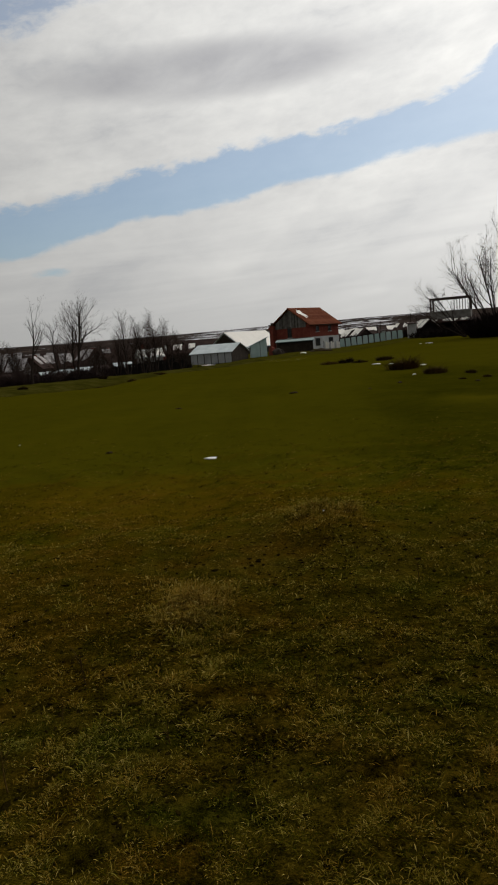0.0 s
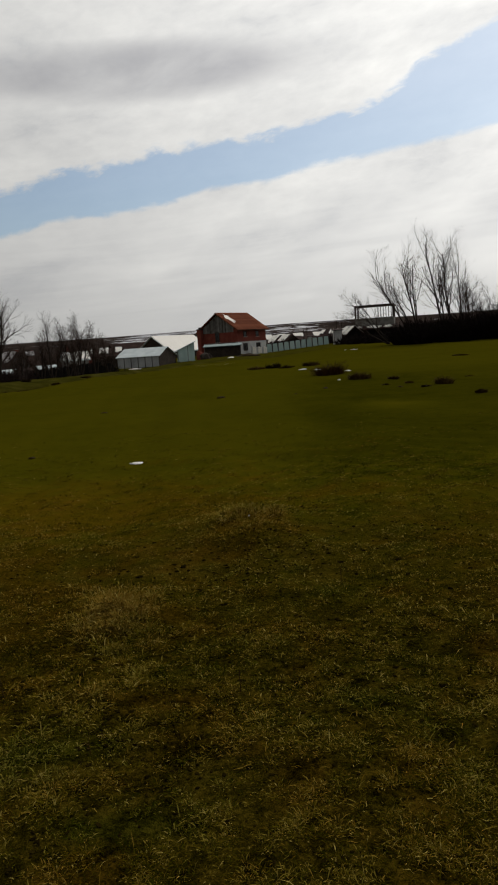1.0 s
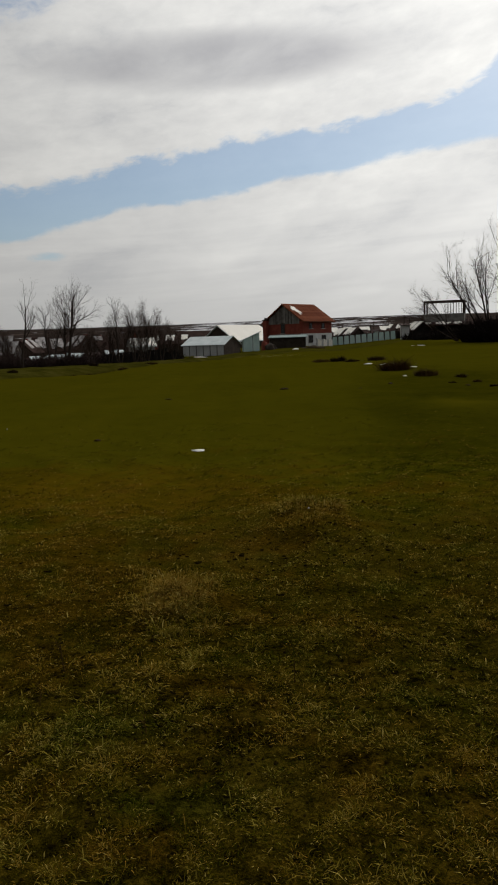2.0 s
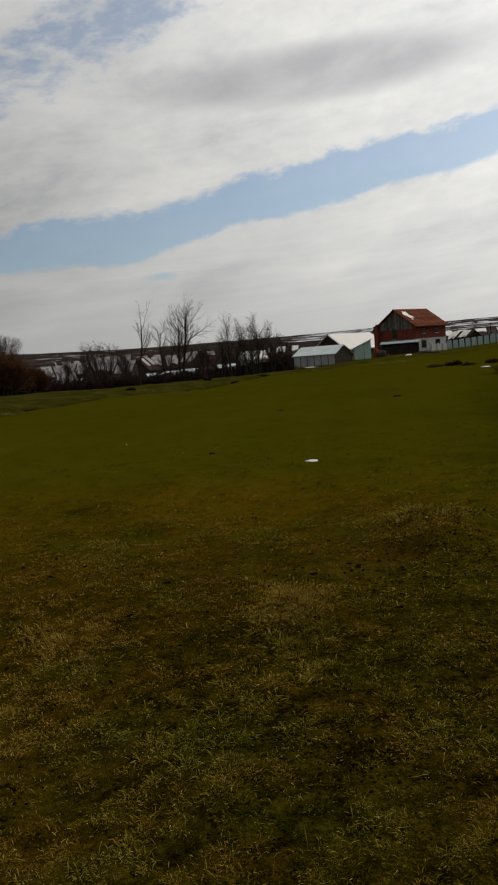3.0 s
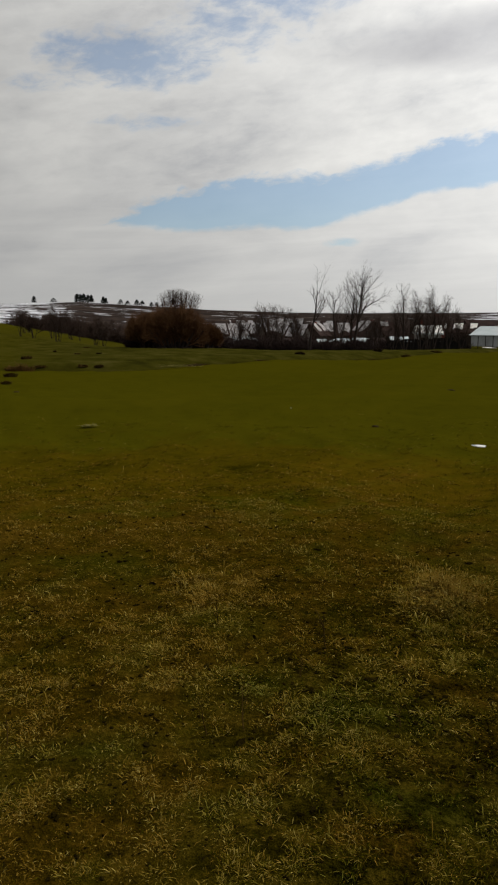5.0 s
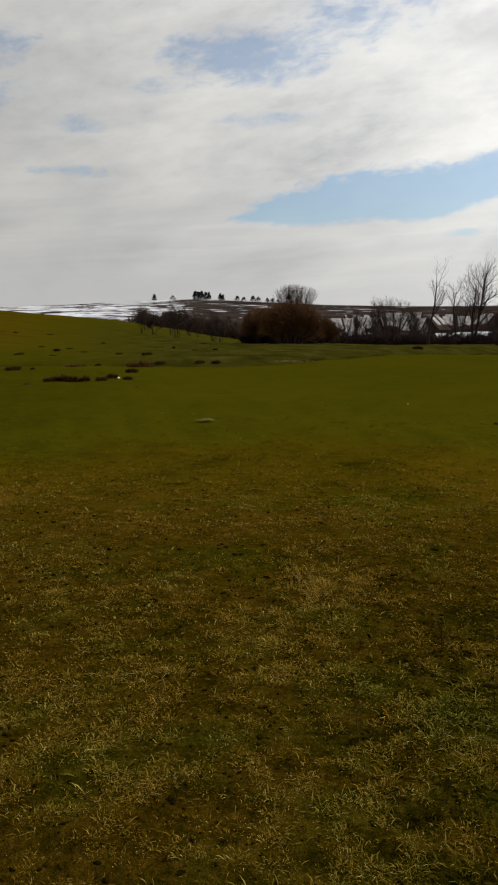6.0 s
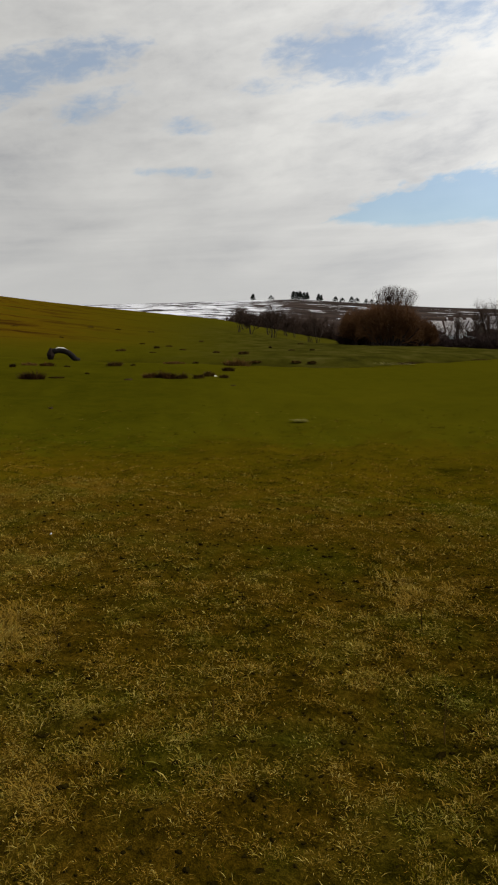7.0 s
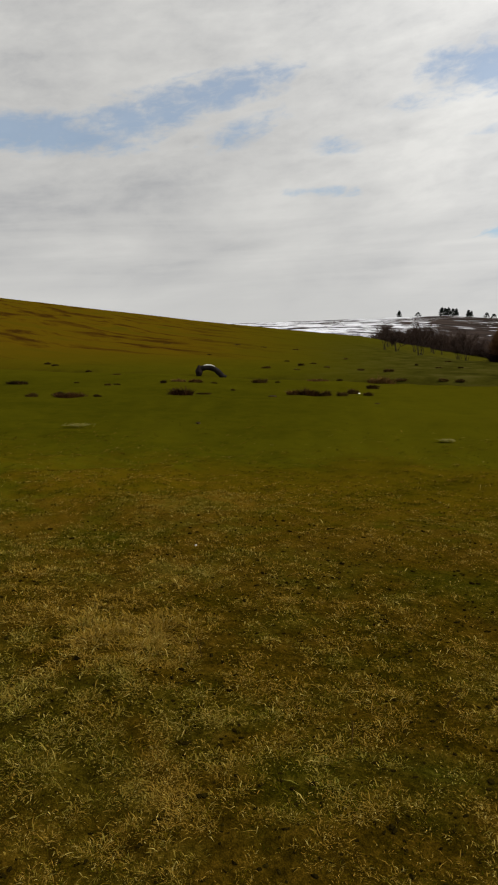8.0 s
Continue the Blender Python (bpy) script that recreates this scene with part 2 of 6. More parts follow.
def ground_material():
    mat = bpy.data.materials.new("pasture_ground")
    mat.use_nodes = True
    n = Nodes(mat.node_tree)
    bsdf = mat.node_tree.nodes["Principled BSDF"]
    place = n.add("ShaderNodeTexCoord").outputs["Object"]
    fac, small, calm = field_colour(n, place)
    tiny = n.math("ADD", n.math("MULTIPLY", n.noise(place, 40.0, 4.0, 0.65), 0.55), n.math("MULTIPLY", n.noise(place, 150.0, 3.0, 0.7), 0.45))
    mottle = n.math("MULTIPLY", n.math("SUBTRACT", tiny, 0.5), n.math("MULTIPLY_ADD", calm, -0.4, 0.5))
    grass = n.ramp(n.math("ADD", n.math("ADD", fac, mottle), n.attribute("patch")), TURF)
    grass = mossy(n, grass)
    rough = n.attribute("rough")
    sward = n.ramp(n.math("ADD", n.math("MULTIPLY_ADD", n.noise(place, 0.7, 5.0, 0.65), 0.7, 0.15), mottle), [(0.32, (0.012, 0.012, 0.002)), (0.5, (0.036, 0.033, 0.004)), (0.7, (0.072, 0.061, 0.014))])
    colour = n.mix(rough, grass, sward)
    # thatch and soil between the standing blades, their shade put into the dark colour
    shaded_thatch = n.ramp(n.math("ADD", tiny, n.math("MULTIPLY", n.math("SUBTRACT", small, 0.5), 0.6)), [(0.36, (0.0030, 0.0022, 0.0003)), (0.50, (0.026, 0.0195, 0.0011)), (0.64, (0.076, 0.052, 0.005))])
    colour = n.mix(n.attribute("shaded_thatch"), colour, mossy(n, shaded_thatch))
    # dark earth line along the ditch, its shadow put into the colour
    colour = n.mix(n.math("MULTIPLY", n.attribute("ditch"), n.step(n.noise(place, 0.8, 4.0, 0.6), 0.3, 0.5)), colour, (0.009, 0.007, 0.002))
    tilled = n.attribute("tilled")
    m = n.add("ShaderNodeMapping")
    m.inputs["Scale"].default_value = (0.035, 0.30, 1)
    m.inputs["Rotation"].default_value = (0, 0, radians(-38))
    n.link(place, m.inputs[0])
    earth = n.ramp(n.noise(m.outputs[0], 1.0, 5.0, 0.6, 0.6), [(0.36, (0.034, 0.016, 0.002)), (0.43, (0.056, 0.030, 0.002)), (0.50, (0.078, 0.047, 0.002)), (0.70, (0.058, 0.043, 0.002))])
    colour = n.mix(tilled, colour, earth)
    far = n.attribute("far")
    scrub = n.ramp(n.math("ADD", n.math("MULTIPLY", n.noise(place, 0.02, 6.0, 0.65), 0.6), n.math("MULTIPLY", n.noise(place, 0.15, 4.0, 0.7), 0.4)),
                   [(0.36, (0.014, 0.011, 0.009)), (0.5, (0.034, 0.025, 0.021)), (0.64, (0.065, 0.048, 0.038))])
    colour = n.mix(far, colour, scrub)
    snow = n.attribute("snow")
    m2 = n.add("ShaderNodeMapping")
    m2.inputs["Scale"].default_value = (0.013, 0.013, 0.075)
    n.link(place, m2.inputs[0])
    drift = n.noise(m2.outputs[0], 1.0, 9.0, 0.70, 1.3)
    hedgerow = n.noise(m2.outputs[0], 4.3, 6.0, 0.7, 1.0)
    white = n.math("MULTIPLY", n.step(n.math("ADD", drift, n.math("MULTIPLY", snow, 0.20)), 0.60, 0.66), n.step(hedgerow, 0.42, 0.47))
    colour = n.mix(n.math("MULTIPLY", white, n.math("GREATER_THAN", snow, 0.02)), colour, (0.72, 0.72, 0.74))
    n.link(colour, bsdf.inputs["Base Color"])
    bsdf.inputs["Roughness"].default_value = 0.9
    bsdf.inputs["Specular IOR Level"].default_value = 0.0
    b = n.add("ShaderNodeBump")
    b.inputs["Distance"].default_value = 0.05
    n.link(n.math("MULTIPLY_ADD", calm, -1.2, 1.0), b.inputs["Strength"])
    n.link(n.math("ADD", small, n.math("MULTIPLY", tiny, 0.6)), b.inputs["Height"])
    n.link(b.outputs[0], bsdf.inputs["Normal"])
    return mat


GRASS, GROUND = grass_material(), ground_material()
SNOW = surface("old_snow", [(0.3, (0.78, 0.73, 0.65)), (0.6, (0.94, 0.90, 0.81))], 3.0, 30.0, 0.6, 0.4, 0.03)
THAW = surface("melting_snow", [(0.36, (0.09, 0.075, 0.07)), (0.45, (0.34, 0.31, 0.295)), (0.62, (0.60, 0.565, 0.545))], 0.9, 7.0, 0.7, 0.3, 0.03)
BRICK = surface("red_brick", [(0.3, (0.11, 0.028, 0.020)), (0.5, (0.18, 0.045, 0.030)), (0.7, (0.23, 0.070, 0.045))], 1.2, 9.0, 0.9)
RENDER = surface("pale_render", [(0.3, (0.36, 0.35, 0.33)), (0.55, (0.55, 0.54, 0.51)), (0.7, (0.66, 0.65, 0.62))], 0.7, 8.0, 0.9)
BOARDS = surface("weathered_boards", [(0.3, (0.055, 0.048, 0.040)), (0.5, (0.13, 0.12, 0.105)), (0.7, (0.21, 0.20, 0.18))], 1.5, 14.0, 0.85, each=0.35)
TILES = surface("orange_roof_tiles", [(0.3, (0.135, 0.036, 0.016)), (0.5, (0.20, 0.056, 0.023)), (0.7, (0.27, 0.088, 0.040))], 0.8, 10.0, 0.85, each=0.25)
DARKROOF = surface("dark_red_roof", [(0.3, (0.016, 0.010, 0.009)), (0.5, (0.034, 0.018, 0.014)), (0.7, (0.060, 0.034, 0.026))], 0.8, 10.0, 0.85)
TEAL = surface("teal_sheet_metal", [(0.3, (0.32, 0.44, 0.40)), (0.5, (0.43, 0.55, 0.51)), (0.7, (0.54, 0.65, 0.61))], 0.9, 12.0, 0.55, 0.15, metallic=0.1, each=0.2)
SHEET = surface("pale_roof_sheet", [(0.3, (0.42, 0.48, 0.47)), (0.5, (0.56, 0.61, 0.60)), (0.7, (0.68, 0.71, 0.70))], 0.8, 10.0, 0.5, 0.15)
FILM = surface("greenhouse_film", [(0.3, (0.24, 0.245, 0.24)), (0.5, (0.36, 0.365, 0.355)), (0.7, (0.48, 0.48, 0.465))], 0.6, 6.0, 0.4, 0.15)
DULL = surface("dull_teal_sheet", [(0.3, (0.15, 0.20, 0.19)), (0.5, (0.22, 0.28, 0.265)), (0.7, (0.31, 0.37, 0.35))], 0.9, 12.0, 0.6, 0.15)
TARRED = surface("tarred_boards", [(0.3, (0.005, 0.004, 0.003)), (0.5, (0.011, 0.009, 0.007)), (0.7, (0.022, 0.017, 0.014))], 1.5, 14.0, 0.9, each=0.2)
DARKWOOD = surface("dark_wood", [(0.3, (0.018, 0.013, 0.010)), (0.5, (0.040, 0.030, 0.022)), (0.7, (0.070, 0.052, 0.038))], 1.5, 14.0, 0.85)
PLASTER = surface("grey_plaster", [(0.3, (0.12, 0.11, 0.10)), (0.5, (0.22, 0.20, 0.18)), (0.7, (0.32, 0.30, 0.27))], 0.8, 9.0, 0.9, each=0.3)
BARK = surface("grey_brown_bark", [(0.3, (0.016, 0.011, 0.008)), (0.5, (0.034, 0.024, 0.018)), (0.7, (0.062, 0.046, 0.036))], 3.0, 22.0, 0.9, 0.6, each=0.1)
TWIG = surface("brown_twigs", [(0.3, (0.030, 0.018, 0.013)), (0.5, (0.056, 0.035, 0.025)), (0.7, (0.090, 0.060, 0.044))], 1.0, 6.0, 0.9, 0.0, each=0.15)
WILLOW = surface("reddish_willow_twigs", [(0.3, (0.060, 0.028, 0.010)), (0.5, (0.11, 0.052, 0.020)), (0.7, (0.17, 0.090, 0.038))], 1.0, 6.0, 0.9, 0.0)
BRUSH = surface("brown_brush_twigs", [(0.3, (0.014, 0.008, 0.007)), (0.5, (0.030, 0.018, 0.015)), (0.7, (0.052, 0.034, 0.027))], 0.5, 3.0, 0.95, 0.0, each=0.2)
THORN = surface("dark_thorn_twigs", [(0.3, (0.006, 0.004, 0.003)), (0.5, (0.014, 0.009, 0.007)), (0.7, (0.026, 0.018, 0.014))], 0.5, 3.0, 0.95, 0.0, each=0.2)
RUSH = surface("dry_rushes", [(0.3, (0.030, 0.013, 0.003)), (0.5, (0.068, 0.031, 0.006)), (0.72, (0.13, 0.070, 0.017))], 3.0, 20.0, 0.85, 0.0, each=0.45)
SEDGE = surface("dark_sedge", [(0.3, (0.016, 0.009, 0.002)), (0.5, (0.045, 0.025, 0.004)), (0.72, (0.11, 0.065, 0.014))], 3.0, 20.0, 0.85, 0.0, each=0.3)
EARTH = surface("bare_dark_earth", [(0.3, (0.014, 0.009, 0.003)), (0.5, (0.030, 0.019, 0.006)), (0.7, (0.055, 0.036, 0.012))], 4.0, 30.0, 0.95, 0.7)
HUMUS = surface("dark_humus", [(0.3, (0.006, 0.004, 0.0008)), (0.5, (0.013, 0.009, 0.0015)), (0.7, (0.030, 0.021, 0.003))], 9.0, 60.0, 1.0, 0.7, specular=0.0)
PALE = surface("bleached_straw", [(0.3, (0.09, 0.075, 0.01)), (0.5, (0.16, 0.135, 0.03)), (0.7, (0.26, 0.22, 0.07))], 6.0, 40.0, 0.8, 0.3)
GLASS = surface("dark_window_glass", [(0.3, (0.010, 0.011, 0.012)), (0.7, (0.02, 0.022, 0.024))], 2.0, 10.0, 0.15, 0.0, specular=0.5)
IRON = surface("rusty_iron", [(0.3, (0.02, 0.014, 0.012)), (0.5, (0.04, 0.028, 0.022)), (0.7, (0.07, 0.045, 0.03))], 3.0, 20.0, 0.7, 0.2)
CONIFER = surface("dark_conifer_needles", [(0.3, (0.008, 0.011, 0.008)), (0.5, (0.016, 0.021, 0.014)), (0.7, (0.030, 0.036, 0.022))], 1.0, 6.0, 0.9, 0.0)


# ---- the land ----
rng = np.random.default_rng(7)
WAVES = [(rng.uniform(0, 6.283), 6.283 / L, rng.uniform(0, 6.283), A) for L, A in
         [(23, .05), (17, .045), (11, .035), (7.3, .025), (4.9, .018), (3.1, .014), (2.3, .011), (1.6, .010), (1.1, .008), (0.8, .007)]]
TABLE = rng.random((256, 256))


def value_noise(x, y, size, k=0):
    """Smooth noise from 0 to 1 on a lattice of that size, turned by k."""
    c, q = math.cos(0.9 * k + 0.4) / size, math.sin(0.9 * k + 0.4) / size
    u, v = x * c - y * q + 31.7 * k, x * q + y * c + 57.1 * k
    i, j = np.floor(u), np.floor(v)
    u, v = u - i, v - j
    u, v = u * u * (3 - 2 * u), v * v * (3 - 2 * v)
    i, j = i.astype(np.int64) % 256, j.astype(np.int64) % 256
    i1, j1 = (i + 1) % 256, (j + 1) % 256
    return (TABLE[i, j] * (1 - u) + TABLE[i1, j] * u) * (1 - v) + (TABLE[i, j1] * (1 - u) + TABLE[i1, j1] * u) * v


def layered(x, y, size, layers, k=0):
    """Several sizes of noise, each half the one before, about -1 to 1."""
    total, weight = 0.0, 1.0
    for m in range(layers):
        total = total + weight * (value_noise(x, y, size / 2**m, k + m) - 0.5)
        weight *= 0.62
    return total * 1.9


# patches of turf: heading, distance, half width, how dry (minus: how green)
PATCHES = [
    (-3.4, 6.7, 0.36, 0.2), (0.2, 5.6, 0.24, 0.18), (6.1, 4.6, 0.30, 0.32), (8.1, 3.4, 0.09, 0.12), (20.0, 3.1, 0.17, 0.12), (-16.3, 16.5, 0.72, 0.12), (-0.2, 3.9, 0.18, -0.15), (6.3, 2.3, 0.13, -0.15), (-4.5, 2.7, 0.11, -0.15), (28.5, 2.5, 0.09, 0.12), (23.3, 4.7, 0.46, 0.12), (29.1, 5.0, 0.24, -0.15), (31.1, 2.2, 0.17, 0.12), (37.8, 4.5, 0.30, 0.12), (38.2, 5.9, 0.31, 0.12), (57.3, 3.9, 0.34, 0.18), (59.0, 5.9, 0.41, -0.15), (51.4, 4.5, 0.20, -0.15), (48.4, 7.4, 0.46, 0.12), (31.3, 5.9, 0.31, 0.12), (-5.0, 6.4, 0.23, 0.12), (4.0, 4.9, 0.17, 0.12),
]
MOUNDS = [(-4.3, 6.9, 0.55, 0.10), (-6.0, 6.3, 0.5, 0.06), (6.7, 4.7, 0.45, 0.06), (8.2, 3.3, 0.35, 0.04), (14.0, 3.0, 0.3, 0.04), (62.0, 3.7, 0.5, 0.05), (-14.0, 9.0, 0.8, 0.08)]


def patchiness(x, y):
    total = np.zeros(np.shape(x))
    for a, d, w, k in PATCHES:
        c = polar(a, d)
        u, v = c.normalized(), polar(a + 90, 1.0)
        along, across = (x - c.x) * u.x + (y - c.y) * u.y, (x - c.x) * v.x + (y - c.y) * v.y
        total = total + k * np.exp(-(along / (w * 0.9)) ** 2 - (across / w) ** 2)
    return np.clip(total, -0.2, 0.32)


BARE = [(-5.8, 5.7, 0.45), (-2.2, 5.3, 0.35), (-7.0, 7.4, 0.4), (7.5, 3.2, 0.30), (3.0, 2.9, 0.26), (-9.5, 10.5, 0.8), (16.5, 3.5, 0.28), (11.0, 3.9, 0.3), (-12.0, 4.0, 0.3), (29.5, 4.6, 0.25), (44.0, 4.9, 0.3), (36.0, 2.4, 0.16), (54.0, 3.3, 0.22)]


def bareness(x, y):
    """Trodden spots where the turf is broken up into clods."""
    total = np.zeros(np.shape(x))
    for a, d, w in BARE:
        c = polar(a, d)
        total = total + np.exp(-((x - c.x) ** 2 + (y - c.y) ** 2) / w**2)
    return np.clip(total, 0.0, 1.0)


def smooth(v, a, b):
    t = np.clip((v - a) / (b - a), 0, 1)
    return t * t * (3 - 2 * t)


def turf_lump(x, y):
    """Hummocks of turf, a hand to two feet across, about -1 to 1."""
    return np.clip(layered(x, y, 0.62, 4, 2), -1, 1)


def turf_tuft(x, y):
    """Single tufts a few fingers wide, about -1 to 1."""
    return np.clip(layered(x, y, 0.07, 2, 7) * 1.3, -1, 1)


# mossy rust-brown patches and fresh green ones: heading, distance, half width, half depth, how rusty (minus: how green)
MOSS = [
    (21.3, 4.7, 0.75, 0.38, 1.0), (27.6, 2.55, 0.16, 0.12, 1.0), (35.0, 2.35, 0.22, 0.12, 0.8), (8.0, 4.75, 0.35, 0.25, 0.5), (-3.0, 5.9, 0.5, 0.3, 0.35), (42.0, 6.2, 0.6, 0.5, 0.3), (56.0, 5.5, 0.6, 0.5, 0.35), (63.0, 7.0, 0.6, 0.5, 0.4),
    (30.0, 5.6, 1.0, 0.5, 0.5), (24.0, 9.5, 2.2, 1.3, 1.4), (34.0, 8.6, 1.8, 1.0, 1.0), (52.0, 8.8, 2.0, 1.0, 0.5), (2.0, 8.0, 1.6, 0.8, 0.8), (12.0, 2.3, 0.2, 0.12, 0.6), (18.5, 3.3, 0.45, 0.3, -0.8), (29.5, 5.0, 0.35, 0.25, -1.0), (1.2, 3.7, 0.2, 0.14, -1.0), (-1.0, 2.75, 0.22, 0.13, -0.9), (8.5, 2.5, 0.22, 0.12, -0.8), (59.0, 5.9, 0.5, 0.4, -1.0),
    (52.5, 5.0, 0.4, 0.3, -0.8), (34.0, 2.75, 0.2, 0.12, -0.8), (45.0, 2.6, 0.2, 0.12, -0.8), (51.0, 2.7, 0.2, 0.1, -0.6), (65.0, 2.9, 0.2, 0.15, -0.8), (13.5, 3.0, 0.25, 0.15, -0.6), (24.0, 2.4, 0.25, 0.12, -0.5), (36.5, 5.2, 0.5, 0.3, -0.5),
]


def mossiness(x, y):
    total = 0.20 + 0.25 * smooth(np.degrees(np.arctan2(-x, y)), 32, 46) + 0.35 * layered(x, y, 1.3, 4, 11) + 0.45 * layered(x, y, 0.22, 2, 19)
    for a, d, w, h, k in MOSS:
        c, u, v = polar(a, d), polar(a, 1.0), polar(a + 90, 1.0)
        along, across = (x - c.x) * u.x + (y - c.y) * u.y, (x - c.x) * v.x + (y - c.y) * v.y
        total = total + (1.1 if k > 0 else 0.8) * k * np.exp(-(along / h) ** 2 - (across / w) ** 2)
    return np.clip(total, -1.0, 1.0)


def ground_z(x, y):
    x, y = np.asarray(x, float), np.asarray(y, float)
    r = np.hypot(x, y)
    az = np.degrees(np.arctan2(-x, y))
    z = np.zeros_like(r)
    near = 1 - smooth(r, 60, 140) * 0.7
    for a, k, p, amp in WAVES:
        z = z + amp * np.sin(k * (x * math.cos(a) + y * math.sin(a)) + p) * near
    z = z + 0.017 * turf_lump(x, y) * (1 - smooth(r, 14, 30)) * (1 + 0.9 * bareness(x, y)) * (1 + 0.3 * smooth(r, 3.5, 7))
    for a, d, w, h in MOUNDS:
        c = polar(a, d)
        z = z + h * np.exp(-((x - c.x) ** 2 + (y - c.y) ** 2) / w**2)
    # the hollow with the village, the rise on the other side
    dip = np.interp(az, [-180, -40, -24, -18, -12, -7, -4, 0.6, 5, 10, 15, 28, 33, 40, 180], [0, .8, .5, .35, .6, -.35, -.15, -.5, -1.2, -2.0, -2.6, -2.6, -1.6, 0, 0])
    z = z + dip * smooth(r, 45, 120)
    high = np.interp(az, [-180, 29, 31, 38, 46, 52, 59, 67, 80, 110, 150, 180], [0, 0, .25, 1.9, 3.7, 5.1, 7.0, 9.1, 10.8, 8, 0, 0])
    z = z + high * smooth(r, 36, 160) * (1 - smooth(r, 260, 600))
    far = np.interp(az, [-180, -60, -20, -8, 5, 18, 24, 28, 34, 38, 44, 50, 60, 120, 180], [30, 30, 28, 30, 28, 29, 32, 36, 41, 37, 31, 26, 22, 26, 30])
    z = z + far * smooth(r, 330, 1250)
    # the shallow ditch at the edge of the grazed field
    z = z - 0.30 * np.exp(-(ditch_off(x, y) / 0.9) ** 2) + 0.16 * smooth(ditch_off(x, y), 0.5, 2.5) * (1 - smooth(r, 60, 90))
    return z


DITCH = [(-70, 12), (-33, 17), (-22, 23.5), (-15.5, 27), (-10.5, 40.4), (-4.9, 59.8), (1.0, 80), (20, 100)]


def ditch_off(x, y):
    """How far beyond the ditch a place lies (minus: on the field's side)."""
    best, side = np.full(np.shape(x), 1e9), np.zeros(np.shape(x))
    for (ax, ay), (bx, by) in zip(DITCH, DITCH[1:]):
        dx, dy = bx - ax, by - ay
        t = np.clip(((x - ax) * dx + (y - ay) * dy) / (dx * dx + dy * dy), 0, 1)
        d = np.hypot(x - ax - t * dx, y - ay - t * dy)
        s = np.where(dx * (y - ay) - dy * (x - ax) > 0, 1.0, -1.0)
        side, best = np.where(d < best, s, side), np.minimum(d, best)
    return best * side


def on_ground(az, r, sink=0.0):
    p = polar(az, r)
    p.z = float(ground_z(p.x, p.y)) - sink
    return p


def mesh_object(name, verts, faces, material, parent=None, label="", smooth_faces=False):
    me = bpy.data.meshes.new(name)
    me.from_pydata(verts, [], faces)
    me.materials.append(material)
    if smooth_faces:
        me.polygons.foreach_set("use_smooth", np.ones(len(me.polygons), bool))
    me.update()
    ob = new(name, me)
    if parent:
        ob.parent = parent
    if label:
        ob["label"] = label
    return ob


def build_ground():
    rad = np.concatenate([[0.0], np.geomspace(0.4, 1.3, 8)[:-1], np.geomspace(1.3, 12, 230)[:-1], np.geomspace(12, 4500, 165)])
    ang = np.concatenate([np.arange(-34, 82, 0.4), np.arange(82, 326, 4.0)])
    A, R = np.meshgrid(np.radians(ang), rad[1:])
    x, y = -R * np.sin(A), R * np.cos(A)
    z = ground_z(x, y)
    verts = np.concatenate([[[0, 0, float(ground_z(0.0, 0.0))]], np.stack([x, y, z], -1).reshape(-1, 3)])
    k = len(ang)
    i, j = np.meshgrid(np.arange(len(rad) - 2), np.arange(k), indexing="ij")
    a, b = 1 + i * k + j, 1 + i * k + (j + 1) % k
    quads = np.stack([a, b, b + k, a + k], -1).reshape(-1, 4)
    faces = quads.tolist() + [(0, 1 + (m + 1) % k, 1 + m) for m in range(k)]
    # winding: upward
    faces = [tuple(reversed(f)) for f in faces]
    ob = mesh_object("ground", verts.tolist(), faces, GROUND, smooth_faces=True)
    me = ob.data
    x, y = verts[:, 0], verts[:, 1]
    r, az = np.hypot(x, y), np.degrees(np.arctan2(-x, y))
    off = ditch_off(x, y)
    masks = {
        "patch": patchiness(x, y) - (0.07 * smooth(-az, 5, 13) + 0.04 * smooth(az, 36, 48)) * smooth(r, 6, 10) * (1 - smooth(r, 24, 40)) + 0.07 * smooth(az, 20, 34) * (1 - smooth(r, 4.5, 10)),
        "moss": mossiness(x, y) * (1 - 0.8 * smooth(r, 7, 14)) * (1 - smooth(r, 30, 60)),
        # blade shade as dark ground colour, weaker to the left, gone past 8.5 m
        "shaded_thatch": (0.98 - 0.22 * smooth(az, 12, 28)) * (1 - smooth(r, 3.2, 8.5)),
        "ditch": np.exp(-(off / 0.55) ** 2) * (1 - smooth(r, 62, 75)),
        "rough": smooth(off, -0.6, 1.2) * (1 - 0.5 * smooth(r, 70, 130)) * (1 - smooth(az, 33, 48)),
        "tilled": smooth(r, 33, 60) * smooth(az, 39, 56) * (1 - smooth(r, 260, 400)),
        "far": smooth(r, 190, 330) * (1 - smooth(az, 40, 52) * (1 - smooth(r, 260, 420))),
        "snow": smooth(r, 330, 480) * np.interp(az, [-30, -12, -4, 3, 6, 10, 27, 31, 34, 36, 38, 55, 80], [.1, .12, .5, .6, .2, .05, .05, .12, .2, .55, .75, .8, .4]),
    }
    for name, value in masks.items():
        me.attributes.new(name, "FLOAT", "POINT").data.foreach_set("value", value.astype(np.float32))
    return tagged(ob, "olive green and brown grazed pasture running to low snowy hills", "ground", kind="structure")


ground = build_ground()


# ---- parts and things ----
def empty(name, where, turn=0.0):
    ob = new(name)
    ob.matrix_basis = Matrix.Translation(where) @ Matrix.Rotation(turn, 4, "Z")
    ob.empty_display_size = 0.3
    return ob


